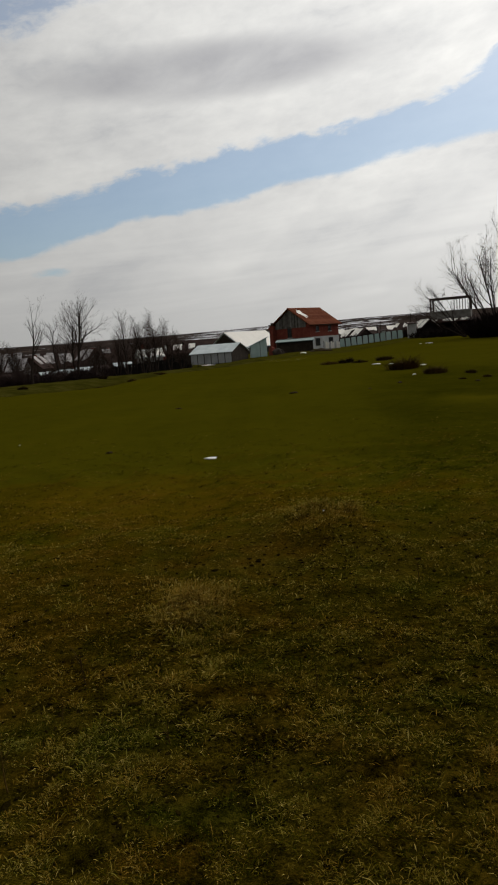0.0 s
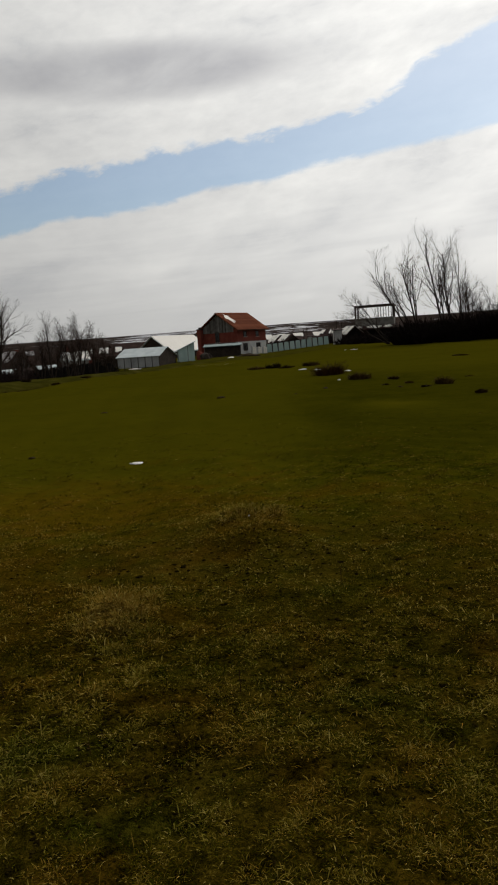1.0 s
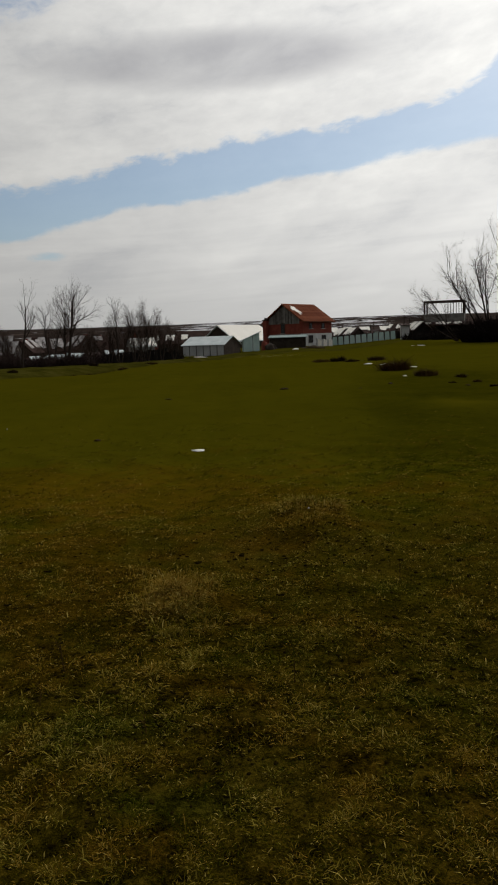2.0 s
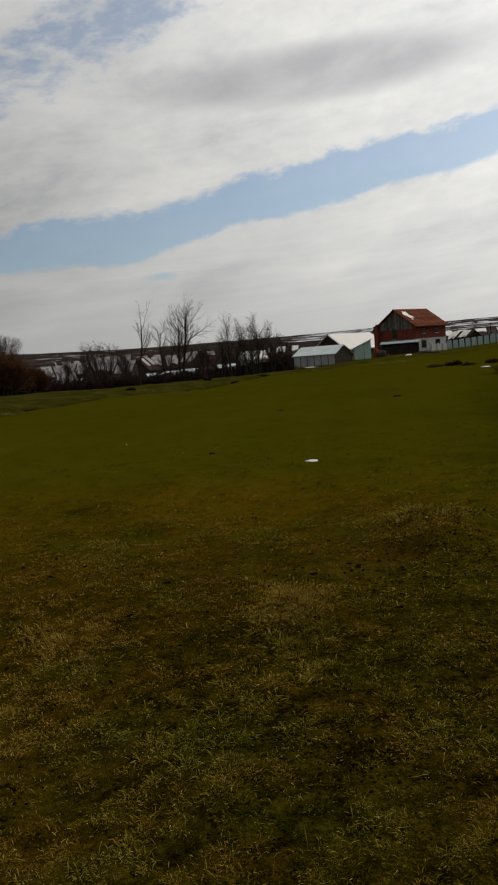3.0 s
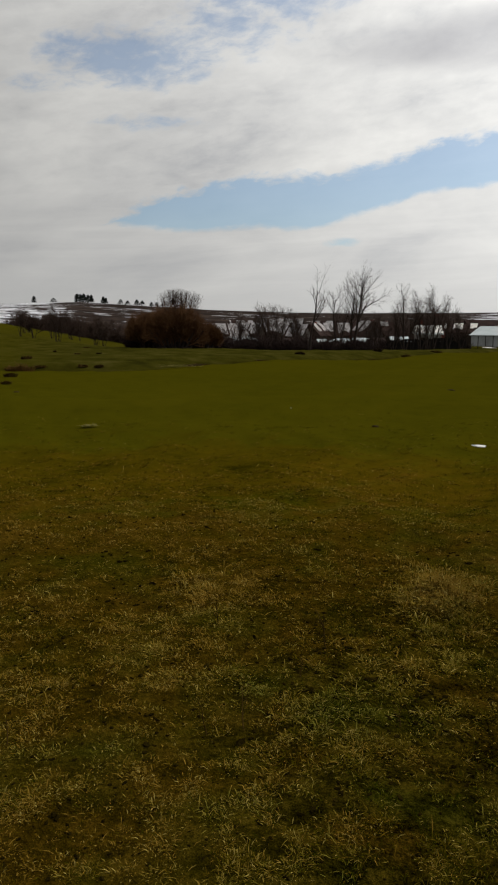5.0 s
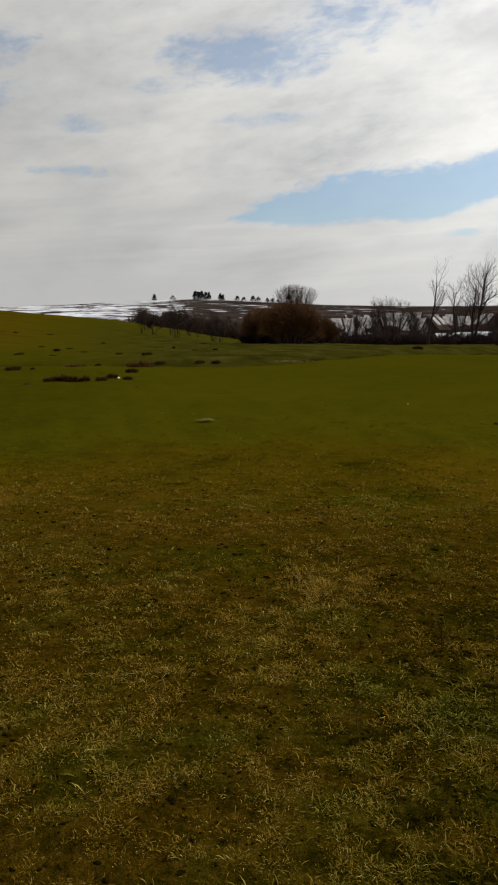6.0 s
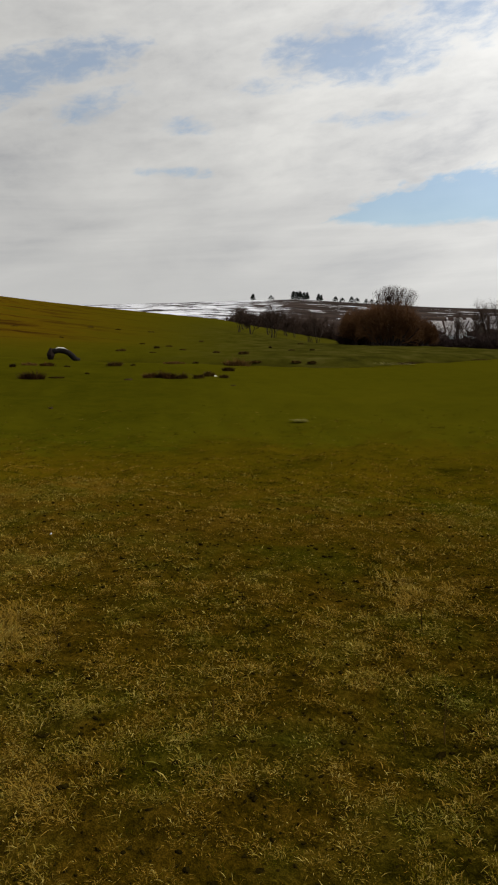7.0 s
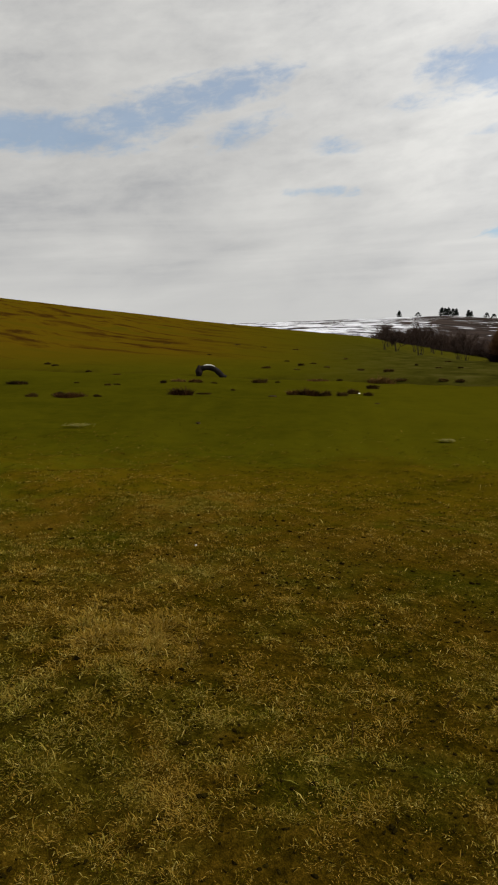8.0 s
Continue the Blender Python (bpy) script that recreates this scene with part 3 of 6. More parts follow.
def part(name, bm, material, parent, label="", soft=False):
    """Links a bmesh as one mesh object under a thing or a part."""
    me = bpy.data.meshes.new(name)
    bm.normal_update()
    bm.to_mesh(me)
    bm.free()
    me.materials.append(material)
    if soft:
        me.polygons.foreach_set("use_smooth", np.ones(len(me.polygons), bool))
    ob = new(name, me)
    ob.parent = parent
    if label:
        ob["label"] = label
    return ob


def box(x0, x1, y0, y1, z0, z1, bevel=0.0, bm=None):
    bm = bm or bmesh.new()
    made = bmesh.ops.create_cube(bm, size=1.0)["verts"]
    for v in made:
        v.co = ((x0 + x1) / 2 + v.co.x * (x1 - x0), (y0 + y1) / 2 + v.co.y * (y1 - y0), (z0 + z1) / 2 + v.co.z * (z1 - z0))
    if bevel:
        edges = list({e for v in made for e in v.link_edges})
        bmesh.ops.bevel(bm, geom=edges, offset=bevel, segments=1, affect="EDGES")
    return bm


def prism(points, x0, x1, bm=None):
    """A solid whose section (y, z) runs from x0 to x1."""
    bm = bm or bmesh.new()
    a = [bm.verts.new((x0, y, z)) for y, z in points]
    b = [bm.verts.new((x1, y, z)) for y, z in points]
    k = len(points)
    bm.faces.new(a[::-1])
    bm.faces.new(b)
    for i in range(k):
        bm.faces.new((a[i], a[(i + 1) % k], b[(i + 1) % k], b[i]))
    bmesh.ops.recalc_face_normals(bm, faces=bm.faces)
    return bm


def lumpy(verts, amount, size):
    for v in verts:
        v.co += Vector(noise.noise_vector(v.co / size)) * amount


def window(parent, x, y, z, w, h, facing, frame_material=DARKWOOD):
    """A window on a wall whose outside looks to -y ('front') or -x ('side')."""
    win = empty("window", (x, y, z), 0 if facing == "front" else -math.pi / 2)
    win.parent = parent
    bm = bmesh.new()
    t = 0.09
    for a, b, c, d in ((-w / 2, w / 2, 0, t), (-w / 2, w / 2, h - t, h), (-w / 2, -w / 2 + t, t, h - t), (w / 2 - t, w / 2, t, h - t), (-0.03, 0.03, t, h - t)):
        box(a, b, -0.06, 0.05, c, d, bm=bm)
    part("window_frame", bm, frame_material, win)
    part("pane", box(-w / 2 + t, w / 2 - t, -0.02, 0.0, t, h - t), GLASS, win)
    part("sill", box(-w / 2 - 0.1, w / 2 + 0.1, -0.16, 0.05, -0.08, 0, 0.01), RENDER, win)
    return win


# ---- trees ----
def tubes(paths, sides=4):
    """Tapered tubes along lists of (point, radius): vertices and faces of one mesh."""
    verts, faces = [], []
    for path in paths:
        first = len(verts)
        for k, (p, r) in enumerate(path):
            d = (path[min(k + 1, len(path) - 1)][0] - path[max(k - 1, 0)][0]).normalized()
            u = d.orthogonal().normalized()
            w = d.cross(u)
            for s in range(sides):
                a = 6.2832 * s / sides
                verts.append(p + (u * math.cos(a) + w * math.sin(a)) * r)
        for k in range(len(path) - 1):
            for s in range(sides):
                a, b = first + k * sides + s, first + k * sides + (s + 1) % sides
                faces.append((a, b, b + sides, a + sides))
    return [tuple(v) for v in verts], faces


def grow(rand, start, way, length, radius, bend, up, steps):
    path, p, d = [], start.copy(), way.normalized()
    for k in range(steps + 1):
        path.append((p.copy(), radius * (1 - 0.72 * k / steps)))
        d = (d + Vector((rand.gauss(0, bend), rand.gauss(0, bend), rand.gauss(0, bend) + up))).normalized()
        p = p + d * (length / steps)
    return path


def fork(rand, path, count, low, spread, share, bend, up, steps, thin=0.6, least=0.004):
    made = []
    for i in range(count):
        t = low + (1 - low) * (i + rand.random()) / count
        k = min(int(t * (len(path) - 1)), len(path) - 2)
        f = t * (len(path) - 1) - k
        p = path[k][0].lerp(path[k + 1][0], f)
        r = path[k][1] * (1 - f) + path[k + 1][1] * f
        d = (path[k + 1][0] - path[k][0]).normalized()
        side = d.orthogonal().normalized()
        side.rotate(Matrix.Rotation(rand.uniform(0, 6.2832), 3, d))
        total = sum((path[m + 1][0] - path[m][0]).length for m in range(len(path) - 1))
        way = d * math.cos(spread * rand.uniform(0.6, 1.25)) + side * math.sin(spread * rand.uniform(0.6, 1.25))
        made.append(grow(rand, p, way, total * share * rand.uniform(0.65, 1.2) * (1.15 - 0.5 * t), max(r * thin, least), bend, up, steps))
    return made


def bare_tree(name, where, height, seed, stems, label, group="", limbs=9, twigs=7, twig_material=TWIG, bark=BARK, trunk_r=0.13, spread=0.75, sprays=5, lean=0.0, low=0.35, twig_r=0.012):
    """A leafless tree. stems: a list of (lean in degrees, towards which heading, share of the height)."""
    rand = random.Random(seed)
    tree = empty(name, where)
    trunks, level1, level2, level3 = [], [], [], []
    for tilt, head, share in stems:
        way = Vector((-math.sin(radians(head)) * math.sin(radians(tilt)), math.cos(radians(head)) * math.sin(radians(tilt)), math.cos(radians(tilt))))
        trunks.append(grow(rand, Vector((way.x * 0.2, way.y * 0.2, -0.2)), way, height * share, trunk_r * share**1.2, 0.05, 0.03, 9))
    for t in trunks:
        level1 += fork(rand, t, limbs, low, spread, 0.5, 0.11, 0.05, 6, 0.6, 0.018)
    for b in level1:
        level2 += fork(rand, b, twigs, 0.2, 0.68, 0.55, 0.15, 0.05, 4, 0.55, twig_r)
    for b in level2:
        level3 += fork(rand, b, sprays, 0.15, 0.65, 0.65, 0.17, 0.04, 2, 0.6, twig_r * 0.64)
    for t in trunks:
        mesh_object("trunk", *tubes([t], 8), bark, tree, smooth_faces=True)
    for b in level1:
        mesh_object("limb", *tubes([b], 5), bark, tree, smooth_faces=True)
    mesh_object("crown", *tubes(level2 + level3, 3), twig_material, tree, "crown of fine bare twigs")
    return tagged(tree, label, "tree", group)


def thicket(name, spots, label, seed, material=THORN, per=110, twig_r=0.012, category="hedge", group="", core=0.0):
    """A mass of bare stems from many roots: (place, height, width)."""
    rand = random.Random(seed)
    paths = []
    for p, h, w in spots:
        for _ in range(int(per * 0.62)):
            a, q = rand.uniform(0, 6.2832), rand.random() ** 0.5
            root = p + Vector((math.cos(a) * q * w * 0.55, math.sin(a) * q * w * 0.55, -0.05))
            way = Vector((math.cos(a) * q * 0.7 + rand.gauss(0, 0.25), math.sin(a) * q * 0.7 + rand.gauss(0, 0.25), 1.0))
            L = h * rand.uniform(0.35, 1.0) * (1.05 - 0.35 * q)
            stem = grow(rand, root, way, L, twig_r * rand.uniform(0.9, 2.0), 0.16, 0.02, 3)
            paths.append(stem)
            paths += fork(rand, stem, 5, 0.2, 0.75, 0.5, 0.2, 0.05, 1, 0.7, twig_r * 0.75)
    ob = mesh_object(name, *tubes(paths, 3), material)
    return tagged(ob, label, category, group, "stuff")


# ---- the unfinished house ----
def plank_wall(parent, y0, y1, top, z0, x):
    """Upright boards that close a gable; top(y) gives their upper end."""
    k = 22
    w = (y1 - y0) / k
    for i in range(k):
        a, b = y0 + i * w + 0.012, y0 + (i + 1) * w - 0.012
        bm = bmesh.new()
        vs = [bm.verts.new(c) for c in ((x - 0.05, a, z0), (x - 0.05, b, z0), (x - 0.05, b, top(b)), (x - 0.05, a, top(a)), (x + 0.02, a, z0), (x + 0.02, b, z0), (x + 0.02, b, top(b)), (x + 0.02, a, top(a)))]
        for f in ((3, 2, 1, 0), (4, 5, 6, 7), (0, 1, 5, 4), (1, 2, 6, 5), (2, 3, 7, 6), (3, 0, 4, 7)):
            bm.faces.new([vs[m] for m in f])
        bmesh.ops.recalc_face_normals(bm, faces=bm.faces)
        part("board", bm, BOARDS, parent)


def brick_house():
    L, W, FLOOR, EAVE, RIDGE = 10.6, 9.3, 2.45, 5.0, 8.25
    d = polar(-4.61, 1.0)
    turn = math.atan2(d.y, d.x) - radians(90 - 56)
    where = on_ground(-4.61, 147, 0.05)
    house = empty("house", where, turn)
    part("wall", box(0, L, 0, W, -0.6, FLOOR), RENDER, house, "pale rendered ground floor wall")
    upper = part("wall", box(0.03, L - 0.03, 0.03, W - 0.03, FLOOR, EAVE), BRICK, house, "bare red brick upper wall")
    part("wall", box(-0.03, -0.004, 0.6, W, -0.5, FLOOR), PLASTER, house, "grey plastered gable foot")
    part("wall", prism([(0.1, EAVE), (W - 0.1, EAVE), (W / 2, RIDGE - 0.15)], 0.06, 0.3), DARKWOOD, house, "shaded gable core")
    part("wall", prism([(0.1, EAVE), (W - 0.1, EAVE), (W / 2, RIDGE - 0.15)], L - 0.3, L - 0.06), BRICK, house, "far gable")
    gable = empty("gable_cladding", (0, 0, 0))
    gable.parent = house
    gable["label"] = "weathered grey boards closing the gable"
    rise = (RIDGE - EAVE) / (W / 2)
    plank_wall(gable, 0.9, W - 0.9, lambda y: EAVE - 0.02 + min(y, W - y) * rise - 0.12, EAVE - 0.55, 0.0)
    roof = empty("roof", (0, 0, 0))
    roof.parent = house
    roof["label"] = "orange clay tile roof with a patch of snow"
    run, t = 0.55, 0.16
    for side in (0, 1):
        pts = [(-run, EAVE - run * rise), (W / 2, RIDGE), (W / 2, RIDGE + t), (-run, EAVE - run * rise + t)]
        if side:
            pts = [(W - y, z) for y, z in pts]
        part("slope", prism(pts, -0.6, L + 0.6), TILES, roof)
    # courses of tiles, each with a lifted lower edge
    slope = math.hypot(W / 2 + run, RIDGE - EAVE + run * rise)
    ang = math.atan(rise)
    courses = 22
    step = slope / courses
    bm = bmesh.new()
    k = 46
    for j in range(k):
        x0, x1 = j * (L + 1.16) / k + 0.005, (j + 1) * (L + 1.16) / k - 0.005
        m = (x0 + x1) / 2
        pts = [(x0, 0.0), (m - 0.05, 0.035), (m + 0.05, 0.035), (x1, 0.0)]
        lo = [bm.verts.new((x, 0, z + 0.05)) for x, z in pts]
        hi = [bm.verts.new((x, step * 1.05, z + 0.012)) for x, z in pts]
        dn = [bm.verts.new((x, 0, 0)) for x, z in pts]
        for i in range(3):
            bm.faces.new((lo[i], lo[i + 1], hi[i + 1], hi[i]))
            bm.faces.new((dn[i], dn[i + 1], lo[i + 1], lo[i]))
    first = part("tile_course", bm, TILES, roof)
    for c in range(courses):
        ob = first if c == 0 else new("tile_course", first.data)
        ob.parent = roof
        s = c * step
        ob.matrix_basis = Matrix.Translation((-0.58, -run + s * math.cos(ang), EAVE - run * rise + t + s * math.sin(ang) + 0.004)) @ Matrix.Rotation(ang, 4, "X")
    part("ridge_cap", prism([(W / 2 - 0.16, RIDGE + t - 0.06), (W / 2, RIDGE + t + 0.09), (W / 2 + 0.16, RIDGE + t - 0.06)], -0.62, L + 0.62), TILES, roof)
    part("snow_patch", roof_snow(0.2, 2.6, 2.0, slope - 0.25, ang, EAVE - run * rise + t + 0.07, -run, 11), SNOW, roof, "leftover snow on the tiles")
    for x in (2.6, 7.4):
        window(house, x, -0.02, 0.6, 1.55, 1.5, "front")
    for x in (2.7, 7.2):
        window(house, x, 0.01, FLOOR + 0.95, 1.1, 1.1, "front")
    window(house, -0.01, 4.9, FLOOR + 0.1, 1.0, 2.1, "side")
    chimney = empty("chimney", (-0.55, W - 0.55, 0))
    chimney.parent = house
    chimney["label"] = "tall dark brick chimney stack on the gable"
    part("stack", box(-0.45, 0.45, -0.45, 0.45, -0.6, 5.3, 0.03), BRICK, chimney)
    part("cap", box(-0.55, 0.55, -0.55, 0.55, 5.3, 5.48, 0.03), DARKWOOD, chimney)
    part("pot", box(-0.22, 0.22, -0.22, 0.22, 5.48, 5.85, 0.04), IRON, chimney)
    part("gutter", prism([(-run - 0.14, EAVE - run * rise + 0.02), (-run, EAVE - run * rise + 0.02), (-run, EAVE - run * rise + 0.12), (-run - 0.14, EAVE - run * rise + 0.12)], -0.6, L + 0.6), IRON, house)
    return tagged(house, "unfinished two-storey red brick house with orange tile roof", "house")


def roof_snow(x0, x1, s0, s1, ang, z, y, seed):
    """A ragged slab of snow lying on a roof slope."""
    rand = random.Random(seed)
    bm = bmesh.new()
    k = 18
    ring = []
    for i in range(k):
        a = 6.2832 * i / k
        f = rand.uniform(0.35, 1.0)
        ring.append(((x0 + x1) / 2 + math.cos(a) * (x1 - x0) / 2 * f, (s0 + s1) / 2 + math.sin(a) * (s1 - s0) / 2 * f))
    top = [bm.verts.new((x, y + s * math.cos(ang), z + s * math.sin(ang) + 0.07)) for x, s in ring]
    low = [bm.verts.new((x * 1.0, y + s * math.cos(ang), z + s * math.sin(ang) - 0.08)) for x, s in ring]
    bm.faces.new(top)
    for i in range(k):
        bm.faces.new((low[i], low[(i + 1) % k], top[(i + 1) % k], top[i]))
    bmesh.ops.recalc_face_normals(bm, faces=bm.faces)
    return bm


brick_house()


# ---- farm buildings round the house ----
def gabled(name, where, turn, L, W, eave, ridge, wall, roof, label, category="house", group="", snow=0.0, windows=(), chimney=None, seed=1, deep=0.6, cover=SNOW):
    """A plain gabled building: its ridge runs along x, its front looks to -y. snow: share of the front slope that is covered."""
    rand = random.Random(seed)
    ob = empty(name, where, turn)
    part("wall", prism([(-W / 2, -deep), (W / 2, -deep), (W / 2, eave), (0, ridge - 0.12), (-W / 2, eave)], -L / 2, L / 2), wall, ob)
    rise = (ridge - eave) / (W / 2)
    run, t = 0.4, 0.14
    for side in (-1, 1):
        pts = [(side * (W / 2 + run), eave - run * rise), (0, ridge), (0, ridge + t), (side * (W / 2 + run), eave - run * rise + t)]
        slope = part("roof", prism(pts, -L / 2 - 0.35, L / 2 + 0.35), roof, ob)
        if snow > 0:
            lo, hi = (1 - snow) * 0.6, 1.0
            bm = bmesh.new()
            k = 14
            rows = []
            for i in range(k + 1):
                x = -L / 2 - 0.3 + (L + 0.6) * i / k
                a = max(0.0, min(0.92, lo + rand.uniform(-0.08, 0.14)))
                rows.append([(x, a), (x, (a + 1) / 2), (x, hi)])

            def put(x, f, up):
                y = side * (W / 2 + run - 0.03) * (1 - f)
                return bm.verts.new((x, y, eave - run * rise + t + (ridge - eave + run * rise) * f + up))

            tops = [[put(x, f, 0.10 + rand.uniform(-0.02, 0.04)) for x, f in r] for r in rows]
            lows = [[put(x, f, -0.02) for x, f in r] for r in rows]
            for i in range(k):
                if math.sin(i * 0.85 + seed) > 0.1 + 1.0 * snow:
                    continue
                for j in range(2):
                    bm.faces.new((tops[i][j], tops[i + 1][j], tops[i + 1][j + 1], tops[i][j + 1]))
                bm.faces.new((lows[i][0], lows[i + 1][0], tops[i + 1][0], tops[i][0]))
            bmesh.ops.recalc_face_normals(bm, faces=bm.faces)
            part("snow_cover", bm, cover, slope, "patchy snow lying on the roof")
    for x, z, w, h in windows:
        window(ob, x, -W / 2 - 0.01, z, w, h, "front")
    if chimney is not None:
        x, h = chimney
        stack = part("chimney", box(x - 0.3, x + 0.3, 0.3, 0.9, eave, ridge + h, 0.03), BRICK, ob)
        part("cap", box(x - 0.38, x + 0.38, 0.22, 0.98, ridge + h, ridge + h + 0.12, 0.02), PLASTER, stack)
    return tagged(ob, label, category, group)


def facing(az, more=0.0):
    """The turn that lets a building's -y side look at the walker, turned on by some degrees."""
    return radians(az + more)


def greenhouse():
    az, r = 2.45, 112
    L, W, eave, ridge = 6.7, 6.0, 1.6, 2.75
    where = on_ground(az, r)
    ob = empty("greenhouse", where, facing(az, -25.0))
    for side, y in (("front", -W / 2), ("back", W / 2)):
        for i in range(7):
            x = -L / 2 + i * L / 6
            part("post", box(x - 0.05, x + 0.05, y - 0.05, y + 0.05, -0.6, eave, 0.01), DARKWOOD, ob)
        for i in range(6):
            x0, x1 = -L / 2 + i * L / 6 + 0.055, -L / 2 + (i + 1) * L / 6 - 0.055
            part("panel", box(x0, x1, y - 0.02, y + 0.02, 0.1, eave - 0.04), FILM, ob)
        part("rail", box(-L / 2, L / 2, y - 0.07, y + 0.07, eave, eave + 0.09, 0.01), DARKWOOD, ob)
    for x in (-L / 2, L / 2):
        part("end_wall", prism([(-W / 2 + 0.07, 0.1), (W / 2 - 0.07, 0.1), (W / 2 - 0.07, eave), (0, ridge - 0.06), (-W / 2 + 0.07, eave)], x - 0.02, x + 0.02), DARKWOOD, ob, "dark boarded end wall")
    rise = (ridge - eave) / (W / 2)
    for s in (-1, 1):
        part("roof_sheet", prism([(s * (W / 2 + 0.25), eave + 0.1 - 0.25 * rise), (0, ridge + 0.1), (0, ridge + 0.17), (s * (W / 2 + 0.25), eave + 0.17 - 0.25 * rise)], -L / 2 - 0.2, L / 2 + 0.2), SHEET, ob, "milky film roof")
    return tagged(ob, "low greenhouse of milky film on dark posts", "greenhouse")


def shed(name, az, r, turn, L, W, front, back, wall, roof, label, group="", posts=False):
    """A shed with one sloping roof; front and back heights."""
    where = on_ground(az, r)
    ob = empty(name, where, turn)
    if posts:
        for x in (-L / 2 + 0.1, -L / 6, L / 6, L / 2 - 0.1):
            part("post", box(x - 0.08, x + 0.08, -W / 2, -W / 2 + 0.16, -0.6, front, 0.01), DARKWOOD, ob)
        part("back_wall", box(-L / 2, L / 2, W / 2 - 0.12, W / 2, -0.6, back), wall, ob)
        part("side_wall", prism([(-W / 2 + 0.2, -0.6), (W / 2 - 0.12, -0.6), (W / 2 - 0.12, back), (-W / 2 + 0.2, front)], -L / 2, -L / 2 + 0.1), wall, ob)
        part("half_wall", box(-L / 2 + 0.1, L / 2, -W / 2 + 0.17, -W / 2 + 0.27, -0.6, front * 0.85), wall, ob)
    else:
        part("wall", prism([(-W / 2, -0.6), (W / 2, -0.6), (W / 2, back), (-W / 2, front)], -L / 2, L / 2), wall, ob)
        k = max(4, int(L / 0.8))
        for i in range(k + 1):
            x = -L / 2 + i * L / k
            part("rib", box(x - 0.03, x + 0.03, -W / 2 - 0.05, -W / 2, -0.5, front - 0.02), DARKWOOD if i % 4 == 0 else wall, ob)
    slope = (back - front) / W
    part("roof", prism([(-W / 2 - 0.3, front - 0.3 * slope + 0.01), (W / 2 + 0.3, back + 0.3 * slope + 0.01), (W / 2 + 0.3, back + 0.3 * slope + 0.11), (-W / 2 - 0.3, front - 0.3 * slope + 0.11)], -L / 2 - 0.25, L / 2 + 0.25), roof, ob)
    return tagged(ob, label, "shed", group)


def fence():
    ob = empty("fence", on_ground(-6.8, 149))
    a, b = on_ground(-6.8, 149), on_ground(-11.6, 151)
    k = 11
    ob.matrix_basis = Matrix.Translation(a)
    a0 = Vector((0, 0, 0))
    along = b - a
    flat = math.atan2(along.y, along.x)
    first_panel = first_post = None
    for i in range(k + 1):
        p = a + along * (i / k)
        p.z = float(ground_z(p.x, p.y))
        q = p - a
        if first_post is None:
            first_post = part("post", box(-0.07, 0.07, -0.09, 0.05, -0.5, 1.78, 0.015), DARKWOOD, ob)
            post = first_post
        else:
            post = new("post", first_post.data)
            post.parent = ob
        post.matrix_basis = Matrix.Translation(q) @ Matrix.Rotation(flat, 4, "Z")
        if i == k:
            break
        w = along.to_2d().length / k
        if first_panel is None:
            # one folded sheet with a front and a back
            bm = bmesh.new()
            folds = [(0.08 + j * (w - 0.16) / 16, 0.03 if (j // 2) % 2 else 0.0) for j in range(17)]
            skins = [[(bm.verts.new((x, y + off, 0.08)), bm.verts.new((x, y + off, 1.68))) for x, y in folds] for off in (-0.012, 0.012)]
            for skin in skins:
                for (a0, a1), (b0, b1) in zip(skin, skin[1:]):
                    bm.faces.new((a0, b0, b1, a1))
            for (a0, a1), (b0, b1), (c0, c1), (d0, d1) in zip(skins[0], skins[0][1:], skins[1], skins[1][1:]):
                bm.faces.new((a1, b1, d1, c1))
                bm.faces.new((a0, b0, d0, c0))
            bmesh.ops.recalc_face_normals(bm, faces=bm.faces)
            first_panel = part("panel", bm, TEAL, ob)
            panel = first_panel
        else:
            panel = new("panel", first_panel.data)
            panel.parent = ob
        panel.matrix_basis = Matrix.Translation(q) @ Matrix.Rotation(flat, 4, "Z") @ Matrix.Rotation(-math.atan2(along.z, along.to_2d().length), 4, "Y")
    return tagged(ob, "pale teal corrugated sheet fence with dark posts", "fence")


def heap(name, where, w, h, material, label, category, seed, flat=1.0, kind=""):
    """A low irregular pile with a ragged outline."""
    bm = bmesh.new()
    bmesh.ops.create_icosphere(bm, subdivisions=3, radius=1.0)
    off = Vector((seed * 3.7, seed * 1.3, 0))
    for v in bm.verts:
        n = noise.noise(v.co * 1.8 + off) * 0.35 + noise.noise(v.co * 4.5 + off) * 0.16
        v.co *= 1 + n
        v.co = Vector((v.co.x * w / 2, v.co.y * w / 2 * flat, max(v.co.z, -0.15) * h))
    me = bpy.data.meshes.new(name)
    bm.to_mesh(me)
    bm.free()
    me.materials.append(material)
    me.polygons.foreach_set("use_smooth", np.ones(len(me.polygons), bool))
    ob = new(name, me)
    ob.location = where
    ob.rotation_euler.z = seed * 0.7
    return tagged(ob, label, category, kind=kind)


greenhouse()
fence()
gabled("barn", on_ground(0.33, 178), facing(0.33, 52), 15.6, 9.9, 1.7, 5.1, DARKWOOD, SHEET, "long barn with its broad roof white with snow", "barn", snow=1.0, seed=3)


